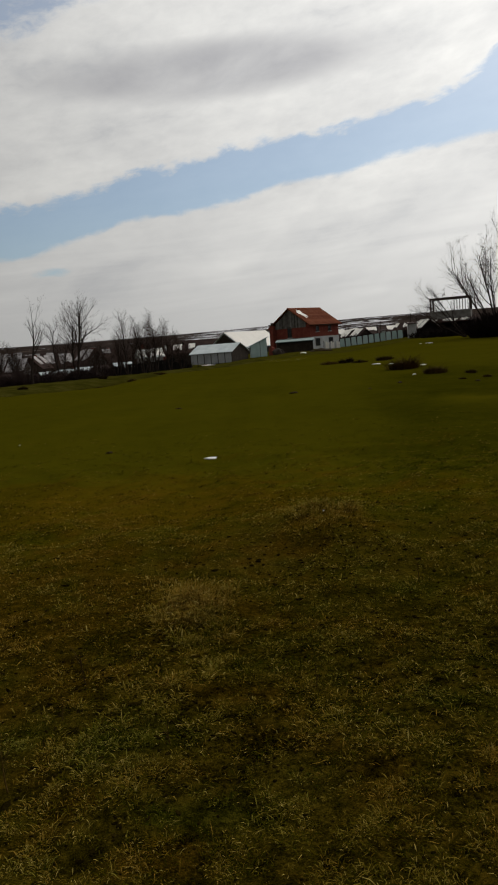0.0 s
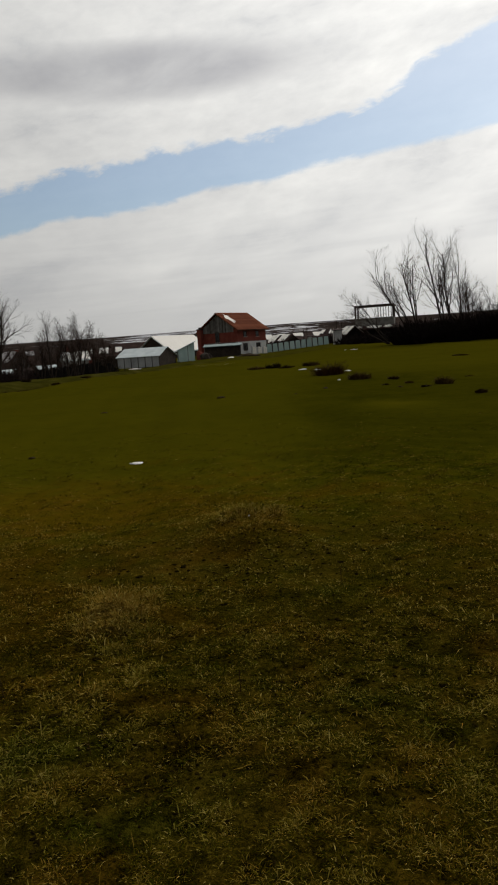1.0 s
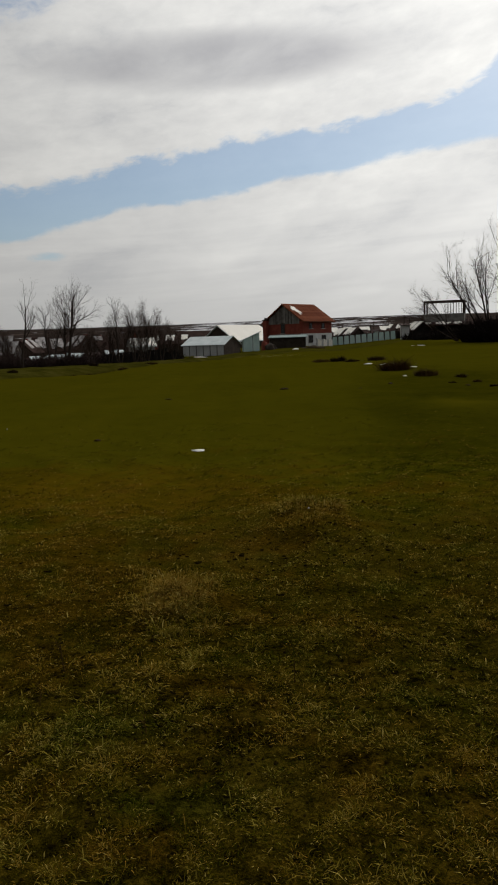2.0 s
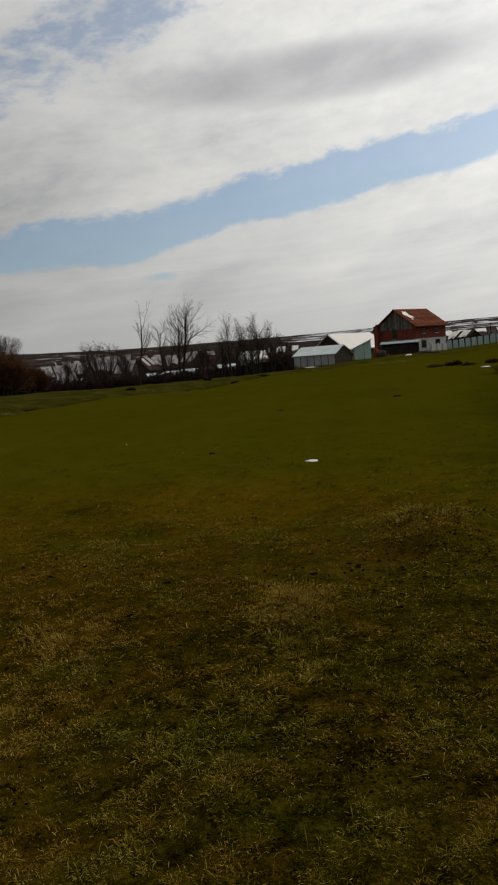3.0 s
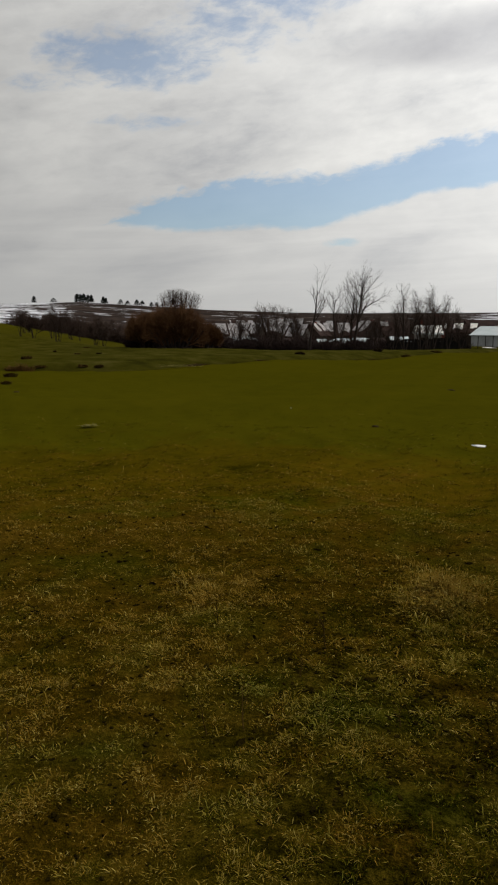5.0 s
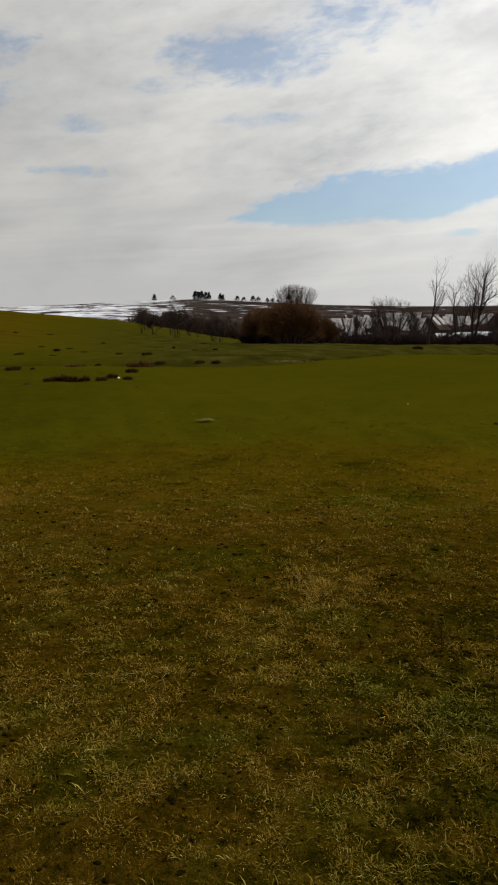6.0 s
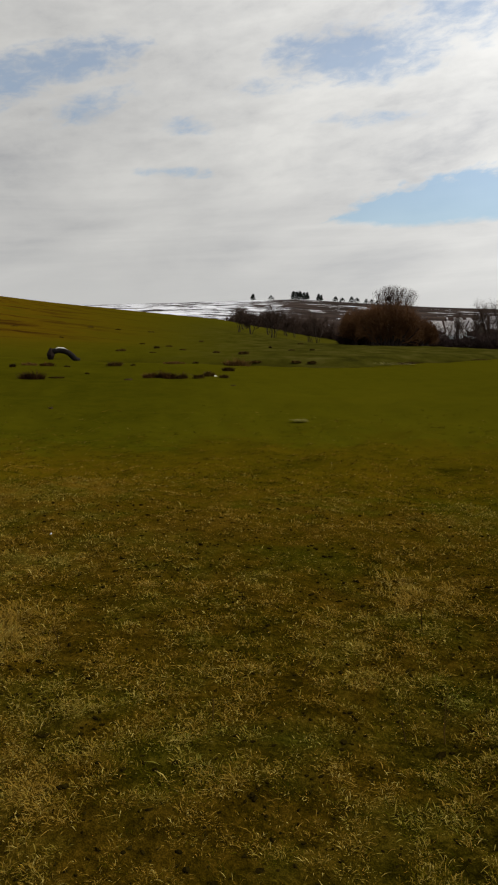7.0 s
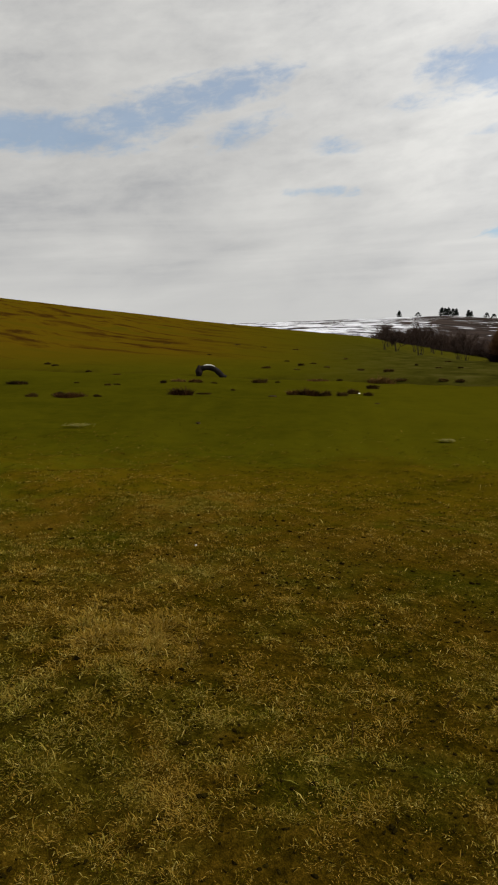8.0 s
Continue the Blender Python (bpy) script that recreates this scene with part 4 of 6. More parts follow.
def tin_shed():
    """A little sheet metal shed whose roof climbs to one side."""
    az = -0.56
    ob = empty("tin_shed", on_ground(az, 117), facing(az, 2))
    L, W, low, high = 2.6, 3.0, 1.75, 2.85
    wall = bm = bmesh.new()
    rim = [(-L / 2, -0.6), (L / 2, -0.6), (L / 2, high), (-L / 2, low)]
    front, back = ([bm.verts.new((x, y, z)) for x, z in rim] for y in (-W / 2, W / 2))
    bm.faces.new(front)
    bm.faces.new(back[::-1])
    for i in range(4):
        bm.faces.new((front[i], back[i], back[(i + 1) % 4], front[(i + 1) % 4]))
    bmesh.ops.recalc_face_normals(bm, faces=bm.faces)
    part("wall", wall, TEAL, ob)
    rise = (high - low) / L
    for i in range(6):
        x = -L / 2 + 0.03 + i * (L - 0.06) / 5
        part("rib", box(x - 0.03, x + 0.03, -W / 2 - 0.04, -W / 2 - 0.002, -0.5, low + (x + L / 2) * rise - 0.05), DARKWOOD if i in (0, 3) else TEAL, ob)
    bm = bmesh.new()
    ends = [(-L / 2 - 0.5, low - 0.5 * rise), (L / 2 + 0.25, high + 0.25 * rise)]
    low_ring = [bm.verts.new((x, y, z + 0.01)) for (x, z), y in ((ends[0], -W / 2 - 0.3), (ends[1], -W / 2 - 0.3), (ends[1], W / 2 + 0.3), (ends[0], W / 2 + 0.3))]
    top_ring = [bm.verts.new(v.co + Vector((0, 0, 0.09))) for v in low_ring]
    bm.faces.new(low_ring[::-1])
    bm.faces.new(top_ring)
    for i in range(4):
        bm.faces.new((low_ring[i], low_ring[(i + 1) % 4], top_ring[(i + 1) % 4], top_ring[i]))
    bmesh.ops.recalc_face_normals(bm, faces=bm.faces)
    part("roof", bm, SHEET, ob, "pale sloping sheet roof")
    return tagged(ob, "small pale teal sheet metal shed with a slanting roof", "shed")


tin_shed()
shed("open_lean_to", -3.42, 127, facing(-3.4, -3), 6.0, 3.4, 1.75, 2.05, DARKWOOD, DULL, "open lean-to with dull teal sheet roof on posts", posts=True)


def white_pen():
    """A low pen of white boards between the house and the fence."""
    ob = empty("white_pen", on_ground(-6.2, 140), facing(-6.2, -6))
    for i in range(9):
        x = -1.5 + i * 0.34
        part("board", box(x, x + 0.31, -0.03, 0.03, 0.0, 1.25 + 0.09 * math.sin(i * 2.1), 0.01), SNOW if i % 3 else RENDER, ob)
    for x in (-1.5, 0.0, 1.5):
        part("post", box(x - 0.05, x + 0.05, 0.03, 0.13, -0.4, 1.5, 0.01), DARKWOOD, ob)
    return tagged(ob, "low pen of white boards beside the house", "fence")


white_pen()
heap("earth_mound", on_ground(-5.4, 116, 0.1), 4.0, 0.5, EARTH, "dark heap of earth before the house", "earth heap", 5, 0.5)
heap("earth_mound", on_ground(-2.0, 118, 0.05), 2.2, 1.1, DARKWOOD, "dark junk heap beside the lean-to", "junk heap", 6, 0.7)


def pole(az, r, h, label="slim dark wooden utility pole"):
    ob = empty("utility_pole", on_ground(az, r))
    v, f = tubes([[(Vector((0, 0, -0.6)), 0.14), (Vector((0, 0, h * 0.5)), 0.12), (Vector((0.02, 0, h)), 0.09)]], 8)
    mesh_object("pole", v, f, DARKWOOD, ob, smooth_faces=True)
    part("crossarm", box(-0.6, 0.6, -0.05, 0.05, h - 0.6, h - 0.5, 0.01), DARKWOOD, ob)
    for x in (-0.5, 0.0, 0.5):
        part("insulator", box(x - 0.04, x + 0.04, -0.04, 0.04, h - 0.5, h - 0.35, 0.01), PLASTER, ob)
    return tagged(ob, label, "utility pole", "poles behind the fence")


pole(-9.95, 190, 4.8)
pole(-9.7, 196, 4.2)
pole(-12.2, 175, 5.2)
pole(-12.6, 182, 4.6)


# ---- farm on the rise ----
def open_frame():
    """A low building whose upper storey is still a bare frame."""
    az, r = -15.15, 132
    ob = empty("unfinished_outbuilding", on_ground(az, r), facing(az, -4))
    L, W, H, T = 6.6, 5.0, 4.2, 6.4
    part("wall", box(-L / 2, L / 2, -W / 2, W / 2, -0.6, 2.4), TARRED, ob)
    part("wall", box(-L / 2 + 0.02, L / 2 - 0.02, -W / 2 - 0.02, W / 2 + 0.02, 2.4, H), BOARDS, ob, "grey-brown boarded upper band")
    for x in (-L / 2, L / 2 - 0.26):
        for y in (-W / 2, W / 2 - 0.26):
            part("post", box(x, x + 0.26, y, y + 0.26, H, T - 0.26, 0.01), IRON, ob)
    for y in (-W / 2, W / 2 - 0.26):
        part("beam", box(-L / 2, L / 2, y, y + 0.26, T - 0.26, T, 0.01), IRON, ob)
    for x in (-L / 2, L / 2 - 0.26):
        part("beam", box(x, x + 0.26, -W / 2 + 0.26, W / 2 - 0.26, T - 0.26, T, 0.01), IRON, ob)
    for i in range(6):
        x = 0.3 + i * 0.46
        part("stud", box(x, x + 0.11, W / 2 - 0.2, W / 2 - 0.08, H, T - 0.26), IRON, ob)
    porch = part("porch_roof", prism([(-W / 2 - 1.9, 2.25), (-W / 2 - 0.03, 2.8), (-W / 2 - 0.03, 2.9), (-W / 2 - 1.9, 2.35)], -L / 2 - 0.4, L / 2 + 0.2), DARKROOF, ob, "low dark porch roof")
    ang = math.atan2(0.55, 1.87)
    for x0, x1, seed in ((-L / 2 - 0.3, -1.9, 1), (-1.6, 1.3, 2), (1.5, 3.2, 3)):
        part("snow_cover", roof_snow(x0, x1, 0.1, 1.9, ang, 2.38, -W / 2 - 1.9, seed), SNOW, porch, "snow lying on the porch roof")
    for x in (-L / 2, -1.0, 1.2, L / 2 - 0.1):
        part("porch_post", box(x, x + 0.12, -W / 2 - 1.75, -W / 2 - 1.63, -0.6, 2.26, 0.01), TARRED, ob)
    return tagged(ob, "dark outbuilding with a bare open frame on top", "outbuilding")


open_frame()
FARM = "farm roofs behind the fence"
gabled("farmhouse", on_ground(-13.25, 128), facing(-13.25, -58), 2.4, 3.0, 1.6, 2.7, TARRED, DARKROOF, "low farmhouse with snow on its roof", "house", FARM, snow=0.85, windows=[(0.3, 0.5, 0.8, 0.9)], seed=21)
gabled("farmhouse", on_ground(-8.1, 185), facing(-8.1, -42), 6, 6.5, 1.2, 3.3, DARKWOOD, DARKROOF, "low dark farmhouse with melting snow on its roof", "house", FARM, snow=0.45, seed=22)
gabled("farmhouse", on_ground(-7.2, 210), facing(-7.2, 24), 8, 7, 1.9, 3.9, DARKWOOD, DARKROOF, "long dark farmhouse with a snowy ridge", "house", FARM, snow=0.25, seed=26)
gabled("farmhouse", on_ground(-10.6, 205), facing(-10.6, 10), 12, 8, 1.6, 3.2, DARKWOOD, DARKROOF, "long dark farmhouse with a snowy ridge", "house", FARM, snow=0.25, seed=23)
gabled("farmhouse", on_ground(-12.0, 170), facing(-12.0, -20), 5, 5, 1.6, 2.9, DARKWOOD, DARKROOF, "small dark farmhouse with patches of snow on its roof", "house", FARM, snow=0.3, windows=[(0, 0.6, 0.9, 0.9)], seed=24)
gabled("farmhouse", on_ground(-17.9, 140), facing(-17.9, 6), 7, 6, 1.9, 3.3, TARRED, DARKROOF, "dark farm shed behind the thorn hedge", "house", FARM, snow=0.0, seed=25)
shed("whitewashed_hut", -12.25, 127, facing(-12.3, 8), 1.3, 1.6, 2.3, 2.45, RENDER, DARKROOF, "narrow whitewashed hut beside the farmhouse")
shed("whitewashed_hut", -10.15, 158, facing(-10.1, 4), 0.9, 1.2, 2.05, 2.2, RENDER, DARKROOF, "narrow whitewashed hut behind the sheet fence")

# ---- the village in the hollow ----
# heading, distance, length, width, eave, ridge, turn, walls, roof, snow
VILLAGE = [
    (23.1, 168, 5.6, 5.6, 2.7, 4.9, 14, PLASTER, DARKROOF, 0.8),
    (22.0, 150, 2.9, 3.4, 2.3, 3.3, -6, RENDER, SHEET, 1.0),
    (20.9, 172, 3.6, 5.6, 2.9, 5.2, -20, DARKWOOD, DARKROOF, 0.8),
    (19.2, 180, 7.6, 6.4, 3.2, 6.2, 6, DARKWOOD, DARKROOF, 0.85),
    (17.6, 162, 4.6, 5.4, 2.5, 4.9, -24, PLASTER, DARKROOF, 0.8),
    (16.2, 168, 4.2, 5.0, 2.8, 5.1, 58, DARKWOOD, DARKROOF, 0.3),
    (14.7, 176, 6.0, 5.4, 2.9, 5.3, 9, DARKWOOD, DARKROOF, 0.55),
    (12.3, 150, 4.0, 5.0, 2.8, 5.2, -52, BOARDS, DARKROOF, 0.45),
    (10.6, 160, 4.0, 5.0, 2.2, 4.2, 24, DARKWOOD, DARKROOF, 0.0),
    (25.3, 190, 4.4, 5.0, 2.6, 4.9, -25, PLASTER, DARKROOF, 0.2),
    (21.9, 225, 7.0, 6.0, 3.0, 6.2, 20, DARKWOOD, DARKROOF, 0.4),
    (18.2, 232, 8.4, 6.0, 3.4, 7.0, -12, DARKWOOD, DARKROOF, 0.6),
    (13.5, 215, 5.0, 6.0, 3.0, 6.0, 44, BRICK, DARKROOF, 0.0),
    (27.2, 175, 3.0, 4.0, 2.4, 4.2, 5, RENDER, DARKROOF, 0.6),
    (15.4, 205, 7.0, 6.0, 3.0, 6.0, -8, BRICK, DARKROOF, 0.35),
    (11.2, 200, 7.0, 6.0, 2.6, 5.4, 12, DARKWOOD, DARKROOF, 0.3),
    (24.6, 215, 5.0, 5.0, 2.6, 5.2, -10, BRICK, DARKROOF, 0.5),
]
for i, (az, r, L, W, e, rg, turn, wall, roof, snow) in enumerate(VILLAGE):
    kindly = {"grey_plaster": "grey plastered", "pale_render": "pale rendered", "dark_wood": "dark wooden", "weathered_boards": "weathered wooden", "red_brick": "red brick"}[wall.name]
    gabled("village_house", on_ground(az, r), facing(az, turn), L, W, e, rg, wall, roof, f"{kindly} village house with " + ("snow on its gabled roof" if snow else "a bare dark gabled roof"), "house", "village houses in the hollow",
           snow=snow, windows=[(-L / 4, 0.8, 0.9, 1.1), (L / 4, 0.8, 0.9, 1.1)], chimney=(L / 5, 0.5) if i % 2 else None, seed=40 + i, cover=THAW)
gabled("red_house", on_ground(7.4, 165), facing(7.4, 30), 5.5, 6.0, 3.4, 5.8, BRICK, DARKROOF, "tall red house with a dark red roof", "house", "", windows=[(-1.8, 2.0, 1.1, 1.2), (1.6, 2.0, 1.1, 1.2)], chimney=(1.0, 0.6), seed=61)
gabled("village_house", on_ground(7.8, 138), facing(7.8, 8), 4.2, 4.5, 2.5, 3.7, PLASTER, SHEET, "grey plastered village house with deep snow on its gabled roof", "house", "village houses in the hollow", snow=1.0, windows=[(-1, 0.8, 0.9, 1.0), (1, 0.8, 0.9, 1.0)], seed=62)
gabled("village_house", on_ground(5.4, 150), facing(5.4, -6), 5.5, 5.0, 2.4, 3.8, DARKWOOD, DARKROOF, "low dark wooden village house with dark roof and snowy eaves", "house", "village houses in the hollow", snow=0.3, windows=[(-1.2, 0.7, 0.9, 1.0)], seed=63)
gabled("village_house", on_ground(3.6, 190), facing(3.6, 14), 10, 9.0, 2.0, 4.8, DARKWOOD, DARKROOF, "long low village house with a dark roof", "house", "village houses in the hollow", snow=0.0, seed=64)


# small bare fruit trees between the houses, three kinds repeated
orchard = [bare_tree("fruit_tree", on_ground(12.0 + 2.6 * k, 128 + 5 * k), 3.6 + 0.5 * k, 400 + k, [(4, 90, 1.0), (16, -70, 0.8), (18, 70, 0.8)], "small dark bare fruit tree in a village garden", "fruit trees in the village gardens", limbs=7, twigs=6, sprays=4, trunk_r=0.09, spread=0.75, low=0.3, twig_r=0.014) for k in range(3)]
rand = random.Random(23)
for k in range(34):
    az, r = 8.6 + 0.56 * k + rand.uniform(-0.25, 0.25), rand.uniform(104, 158)
    m = Matrix.Translation(on_ground(az, r)) @ Matrix.Rotation(rand.uniform(0, 6.28), 4, "Z")
    made = copy_thing(orchard[k % 3], m)
    made.scale = (s_ := rand.uniform(0.75, 1.25), s_, s_)


def garden_shed(az, r, seed):
    """A little pale shed with a door, as stands in the gardens."""
    rand = random.Random(seed)
    ob = shed("garden_shed", az, r, facing(az, rand.uniform(-30, 30)), rand.uniform(1.6, 2.6), 2.0, rand.uniform(1.5, 1.9), 2.2, PLASTER if seed % 2 else BOARDS, SHEET if seed % 3 else DARKROOF, "small weathered garden shed among bare bushes", "garden sheds")
    part("door", box(-0.35, 0.35, -1.1, -1.05, 0.0, 1.35, 0.01), RENDER if seed % 2 else DARKWOOD, ob)
    return ob


for k, (az, r, w) in enumerate([(22.9, 138, 1.6), (21.3, 136, 2.4), (18.4, 140, 1.8), (25.0, 134, 1.4), (13.0, 126, 2.2), (15.6, 132, 1.5), (10.0, 130, 1.8), (26.2, 132, 1.1)]):
    shed("whitewashed_hut", az, r, facing(az, 12 - 5 * k % 23), w, 1.8, 1.9, 2.2, RENDER, SHEET if k % 2 else DARKROOF, "little whitewashed hut among bare garden bushes", "white huts in the gardens")
for k, (az, r) in enumerate([(24.4, 118), (22.7, 112), (20.4, 116), (17.0, 110), (14.2, 100), (13.0, 104), (11.4, 108), (9.8, 120), (25.8, 124)]):
    garden_shed(az, r, 600 + k)


def board_fence(az0, r0, az1, r1, h, label):
    a, b = on_ground(az0, r0), on_ground(az1, r1)
    ob = empty("board_fence", a)
    along = (b - a).to_2d()
    k = int(along.length / 0.42)
    first = None
    for i in range(k):
        p = a.lerp(b, i / k)
        q = Vector((p.x - a.x, p.y - a.y, float(ground_z(p.x, p.y)) - a.z))
        if first is None:
            first = part("board", box(0.01, 0.40, -0.025, 0.025, -0.4, h, 0.006), TARRED, ob)
            board = first
        else:
            board = new("board", first.data)
            board.parent = ob
        board.matrix_basis = Matrix.Translation(q) @ Matrix.Rotation(math.atan2(along.y, along.x), 4, "Z")
        board.scale.z = 1 + 0.06 * math.sin(i * 12.9)
    return tagged(ob, label, "fence")


board_fence(11.2, 96, 5.0, 100, 1.75, "long dark board fence along the field's edge")

# ---- trees at the field's edge ----
EDGE = "bare trees at the field's edge"
bare_tree("bare_tree", on_ground(16.6, 60), 5.0, 3, [(1, 90, 1.0)], "slender bare tree with a few upright limbs", EDGE, limbs=8, twigs=4, sprays=3, trunk_r=0.12, spread=0.42, low=0.45, twig_r=0.008)
bare_tree("bare_tree", on_ground(13.3, 62), 5.9, 8, [(2, -90, 1.0), (4, 88, 0.8)], "tall bare tree with spreading limbs and fine twigs", EDGE, limbs=12, twigs=8, sprays=6, trunk_r=0.14, spread=0.62, low=0.32, twig_r=0.008)
bare_tree("bare_tree", on_ground(14.5, 66), 4.8, 12, [(4, 70, 1.0), (10, -80, 0.8)], "tall bare tree with spreading limbs and fine twigs", EDGE, limbs=8, twigs=7, sprays=5, trunk_r=0.10, spread=0.55, twig_r=0.008)
for az, r, h, seed in [(9.5, 78, 5.6, 21), (8.3, 80, 4.9, 22), (7.4, 82, 5.5, 23), (10.3, 84, 3.6, 24), (6.3, 86, 4.4, 25), (7.8, 88, 5.2, 26), (5.4, 90, 3.6, 27), (11.6, 80, 3.4, 28)]:
    bare_tree("bare_tree", on_ground(az, r), h, seed, [(4, 90, 1.0), (11, -80, 0.85), (14, 60, 0.7)], "bushy bare tree with many upright twigs", EDGE, limbs=10, twigs=8, sprays=7, trunk_r=0.10, spread=0.5, low=0.28, twig_r=0.009)
for az, r, h, seed in [(22.0, 120, 4.9, 31), (20.6, 125, 5.9, 32), (19.6, 123, 6.6, 33), (18.9, 126, 6.4, 37), (17.7, 128, 5.9, 34), (11.8, 118, 4.5, 35), (24.0, 118, 4.3, 36)]:
    bare_tree("bare_tree", on_ground(az, r), h, seed, [(3, 90, 1.0), (6, -80, 0.97), (7, 40, 0.94), (4, 180, 0.95)], "grey-brown bare tree with a broom-like crown among the village roofs", "bare trees in the village", limbs=10, twigs=7, sprays=5, trunk_r=0.08, spread=0.3, low=0.35, twig_r=0.011)


def willow(az, r, height, width, seed, label):
    """A willow: a few stout stems and a dense round dome of upright shoots."""
    rand = random.Random(seed)
    tree = empty("willow_tree", on_ground(az, r), radians(az))
    shoots = []
    for k in range(9):
        x = (k / 8 - 0.5) * width * 0.55
        stem = grow(rand, Vector((x * 0.7, rand.uniform(-0.5, 0.5), -0.1)), Vector((x * 0.45, rand.uniform(-0.2, 0.2), 1.0)), height * 0.5, 0.12, 0.08, 0.0, 5)
        mesh_object("trunk", *tubes([stem], 7), BARK, tree, smooth_faces=True)
        for b in fork(rand, stem, 16, 0.15, 0.75, 0.9, 0.12, 0.04, 4, 0.5, 0.02):
            shoots.append(b)
            shoots += fork(rand, b, 14, 0.1, 0.6, 0.75, 0.14, 0.05, 3, 0.5, 0.0115)
    crown = []
    for path in shoots:
        crown.append([(p, q) for p, q in path if (p.x / (width * 0.52)) ** 2 + (max(p.z, 0) / (height * 1.02)) ** 2 < 1])
    crown = [c for c in crown if len(c) > 1]
    fine = []
    for c in crown:
        fine += fork(rand, c, 3, 0.3, 0.5, 0.7, 0.12, 0.06, 2, 0.7, 0.008)
    mesh_object("crown", *tubes(crown + fine, 3), WILLOW, tree, "dense rust-brown shoots")
    return tagged(tree, label, "tree", "willows at the field's edge")


willow(26.9, 53, 3.7, 4.6, 41, "broad rust-brown willow with a round twiggy crown")
willow(29.0, 55, 3.2, 3.2, 42, "low rust-brown willow on leaning dark stems")


def broom_willow():
    """A cut willow: upright shoots fan from short stems and end at one height; a dark nest sits in them."""
    rand = random.Random(44)
    tree = empty("willow_tree", on_ground(26.65, 57.5), radians(26.65))
    shoots = []
    for k in range(9):
        x = -0.62 + 0.155 * k
        stem = grow(rand, Vector((x * 0.6, rand.uniform(-0.4, 0.4), -0.1)), Vector((x * 0.22, 0, 1.0)), 2.9, 0.09, 0.05, 0.0, 5)
        mesh_object("trunk", *tubes([stem], 7), BARK, tree, smooth_faces=True)
        for shoot in fork(rand, stem, 15, 0.45, 0.2, 1.0, 0.06, 0.04, 6, 0.22, 0.008):
            shoots.append(shoot)
            shoots += fork(rand, shoot, 9, 0.25, 0.36, 0.6, 0.08, 0.04, 3, 0.6, 0.0055)
    top = 4.6
    shoots = [[(p, q) for p, q in path if p.z < top - 0.16 * p.x * p.x] for path in shoots]
    mesh_object("crown", *tubes([path for path in shoots if len(path) > 1], 3), TWIG, tree, "upright mauve-brown shoots")
    return tagged(tree, "cut willow with a broom of upright mauve-brown shoots", "tree", "willows at the field's edge")


def nest():
    """A ball of dark sticks lodged among the shoots."""
    rand = random.Random(45)
    sticks = []
    for _ in range(160):
        way = Vector((rand.gauss(0, 1), rand.gauss(0, 1), rand.gauss(0, 0.8))).normalized()
        mid = way * rand.uniform(0.05, 0.16)
        along = way.orthogonal().normalized()
        along.rotate(Matrix.Rotation(rand.uniform(0, 6.28), 3, way))
        sticks.append([(mid - along * 0.12, 0.011), (mid, 0.013), (mid + along * 0.12, 0.008)])
    ob = mesh_object("nest", *tubes(sticks, 3), TARRED)
    ob.location = polar(27.05, 57.3, 1.6 + 57.3 * math.tan(radians(1.92)))
    return tagged(ob, "dark round nest of sticks in a willow's crown", "nest")


broom_willow()
nest()
willow(24.6, 56, 2.3, 2.6, 43, "low rust-brown willow among dark brush")

# the big trees by the farm
big = dict(group="big bare trees by the farm", limbs=9, twigs=8, sprays=6, spread=0.42, low=0.3, twig_r=0.0085)
bare_tree("bare_tree", on_ground(-18.5, 97), 10.2, 51, [(46, 90, 1.0), (4, 90, 0.95), (17, 92, 1.02), (30, 88, 0.85)], "big bare tree with long fanning limbs", trunk_r=0.15, **big)
bare_tree("bare_tree", on_ground(-16.3, 100), 7.4, 57, [(50, 90, 1.0), (36, 86, 0.95), (60, 92, 0.9)], "low bare tree leaning far over the farm", trunk_r=0.10, **big)
bare_tree("bare_tree", on_ground(-20.3, 97), 11.6, 52, [(11, 90, 1.0), (5, 84, 0.85)], "tall bare tree with slim upright limbs", trunk_r=0.17, **big)
bare_tree("bare_tree", on_ground(-21.0, 99), 11.2, 56, [(13, 88, 1.0), (17, 92, 0.8)], "tall bare tree with slim upright limbs", trunk_r=0.16, **big)
bare_tree("bare_tree", on_ground(-21.2, 98), 9.6, 55, [(1, -88, 1.0), (8, -90, 0.72)], "tall bare tree with slim upright limbs", trunk_r=0.14, **big)
bare_tree("bare_tree", on_ground(-22.1, 98), 6.6, 53, [(2, 90, 1.0), (9, -80, 0.9), (10, 80, 0.85)], "bushy bare tree behind the thorn hedge", trunk_r=0.11, **big)
bare_tree("bare_tree", on_ground(-23.0, 98), 5.6, 58, [(5, 90, 1.0), (9, -80, 0.95), (14, 60, 0.8)], "bushy bare tree behind the thorn hedge", trunk_r=0.10, **big)
bare_tree("bare_tree", on_ground(-24.4, 96), 5.0, 54, [(5, 90, 1.0), (12, -80, 0.9), (16, 60, 0.8)], "bushy bare tree behind the thorn hedge", trunk_r=0.12, **big)

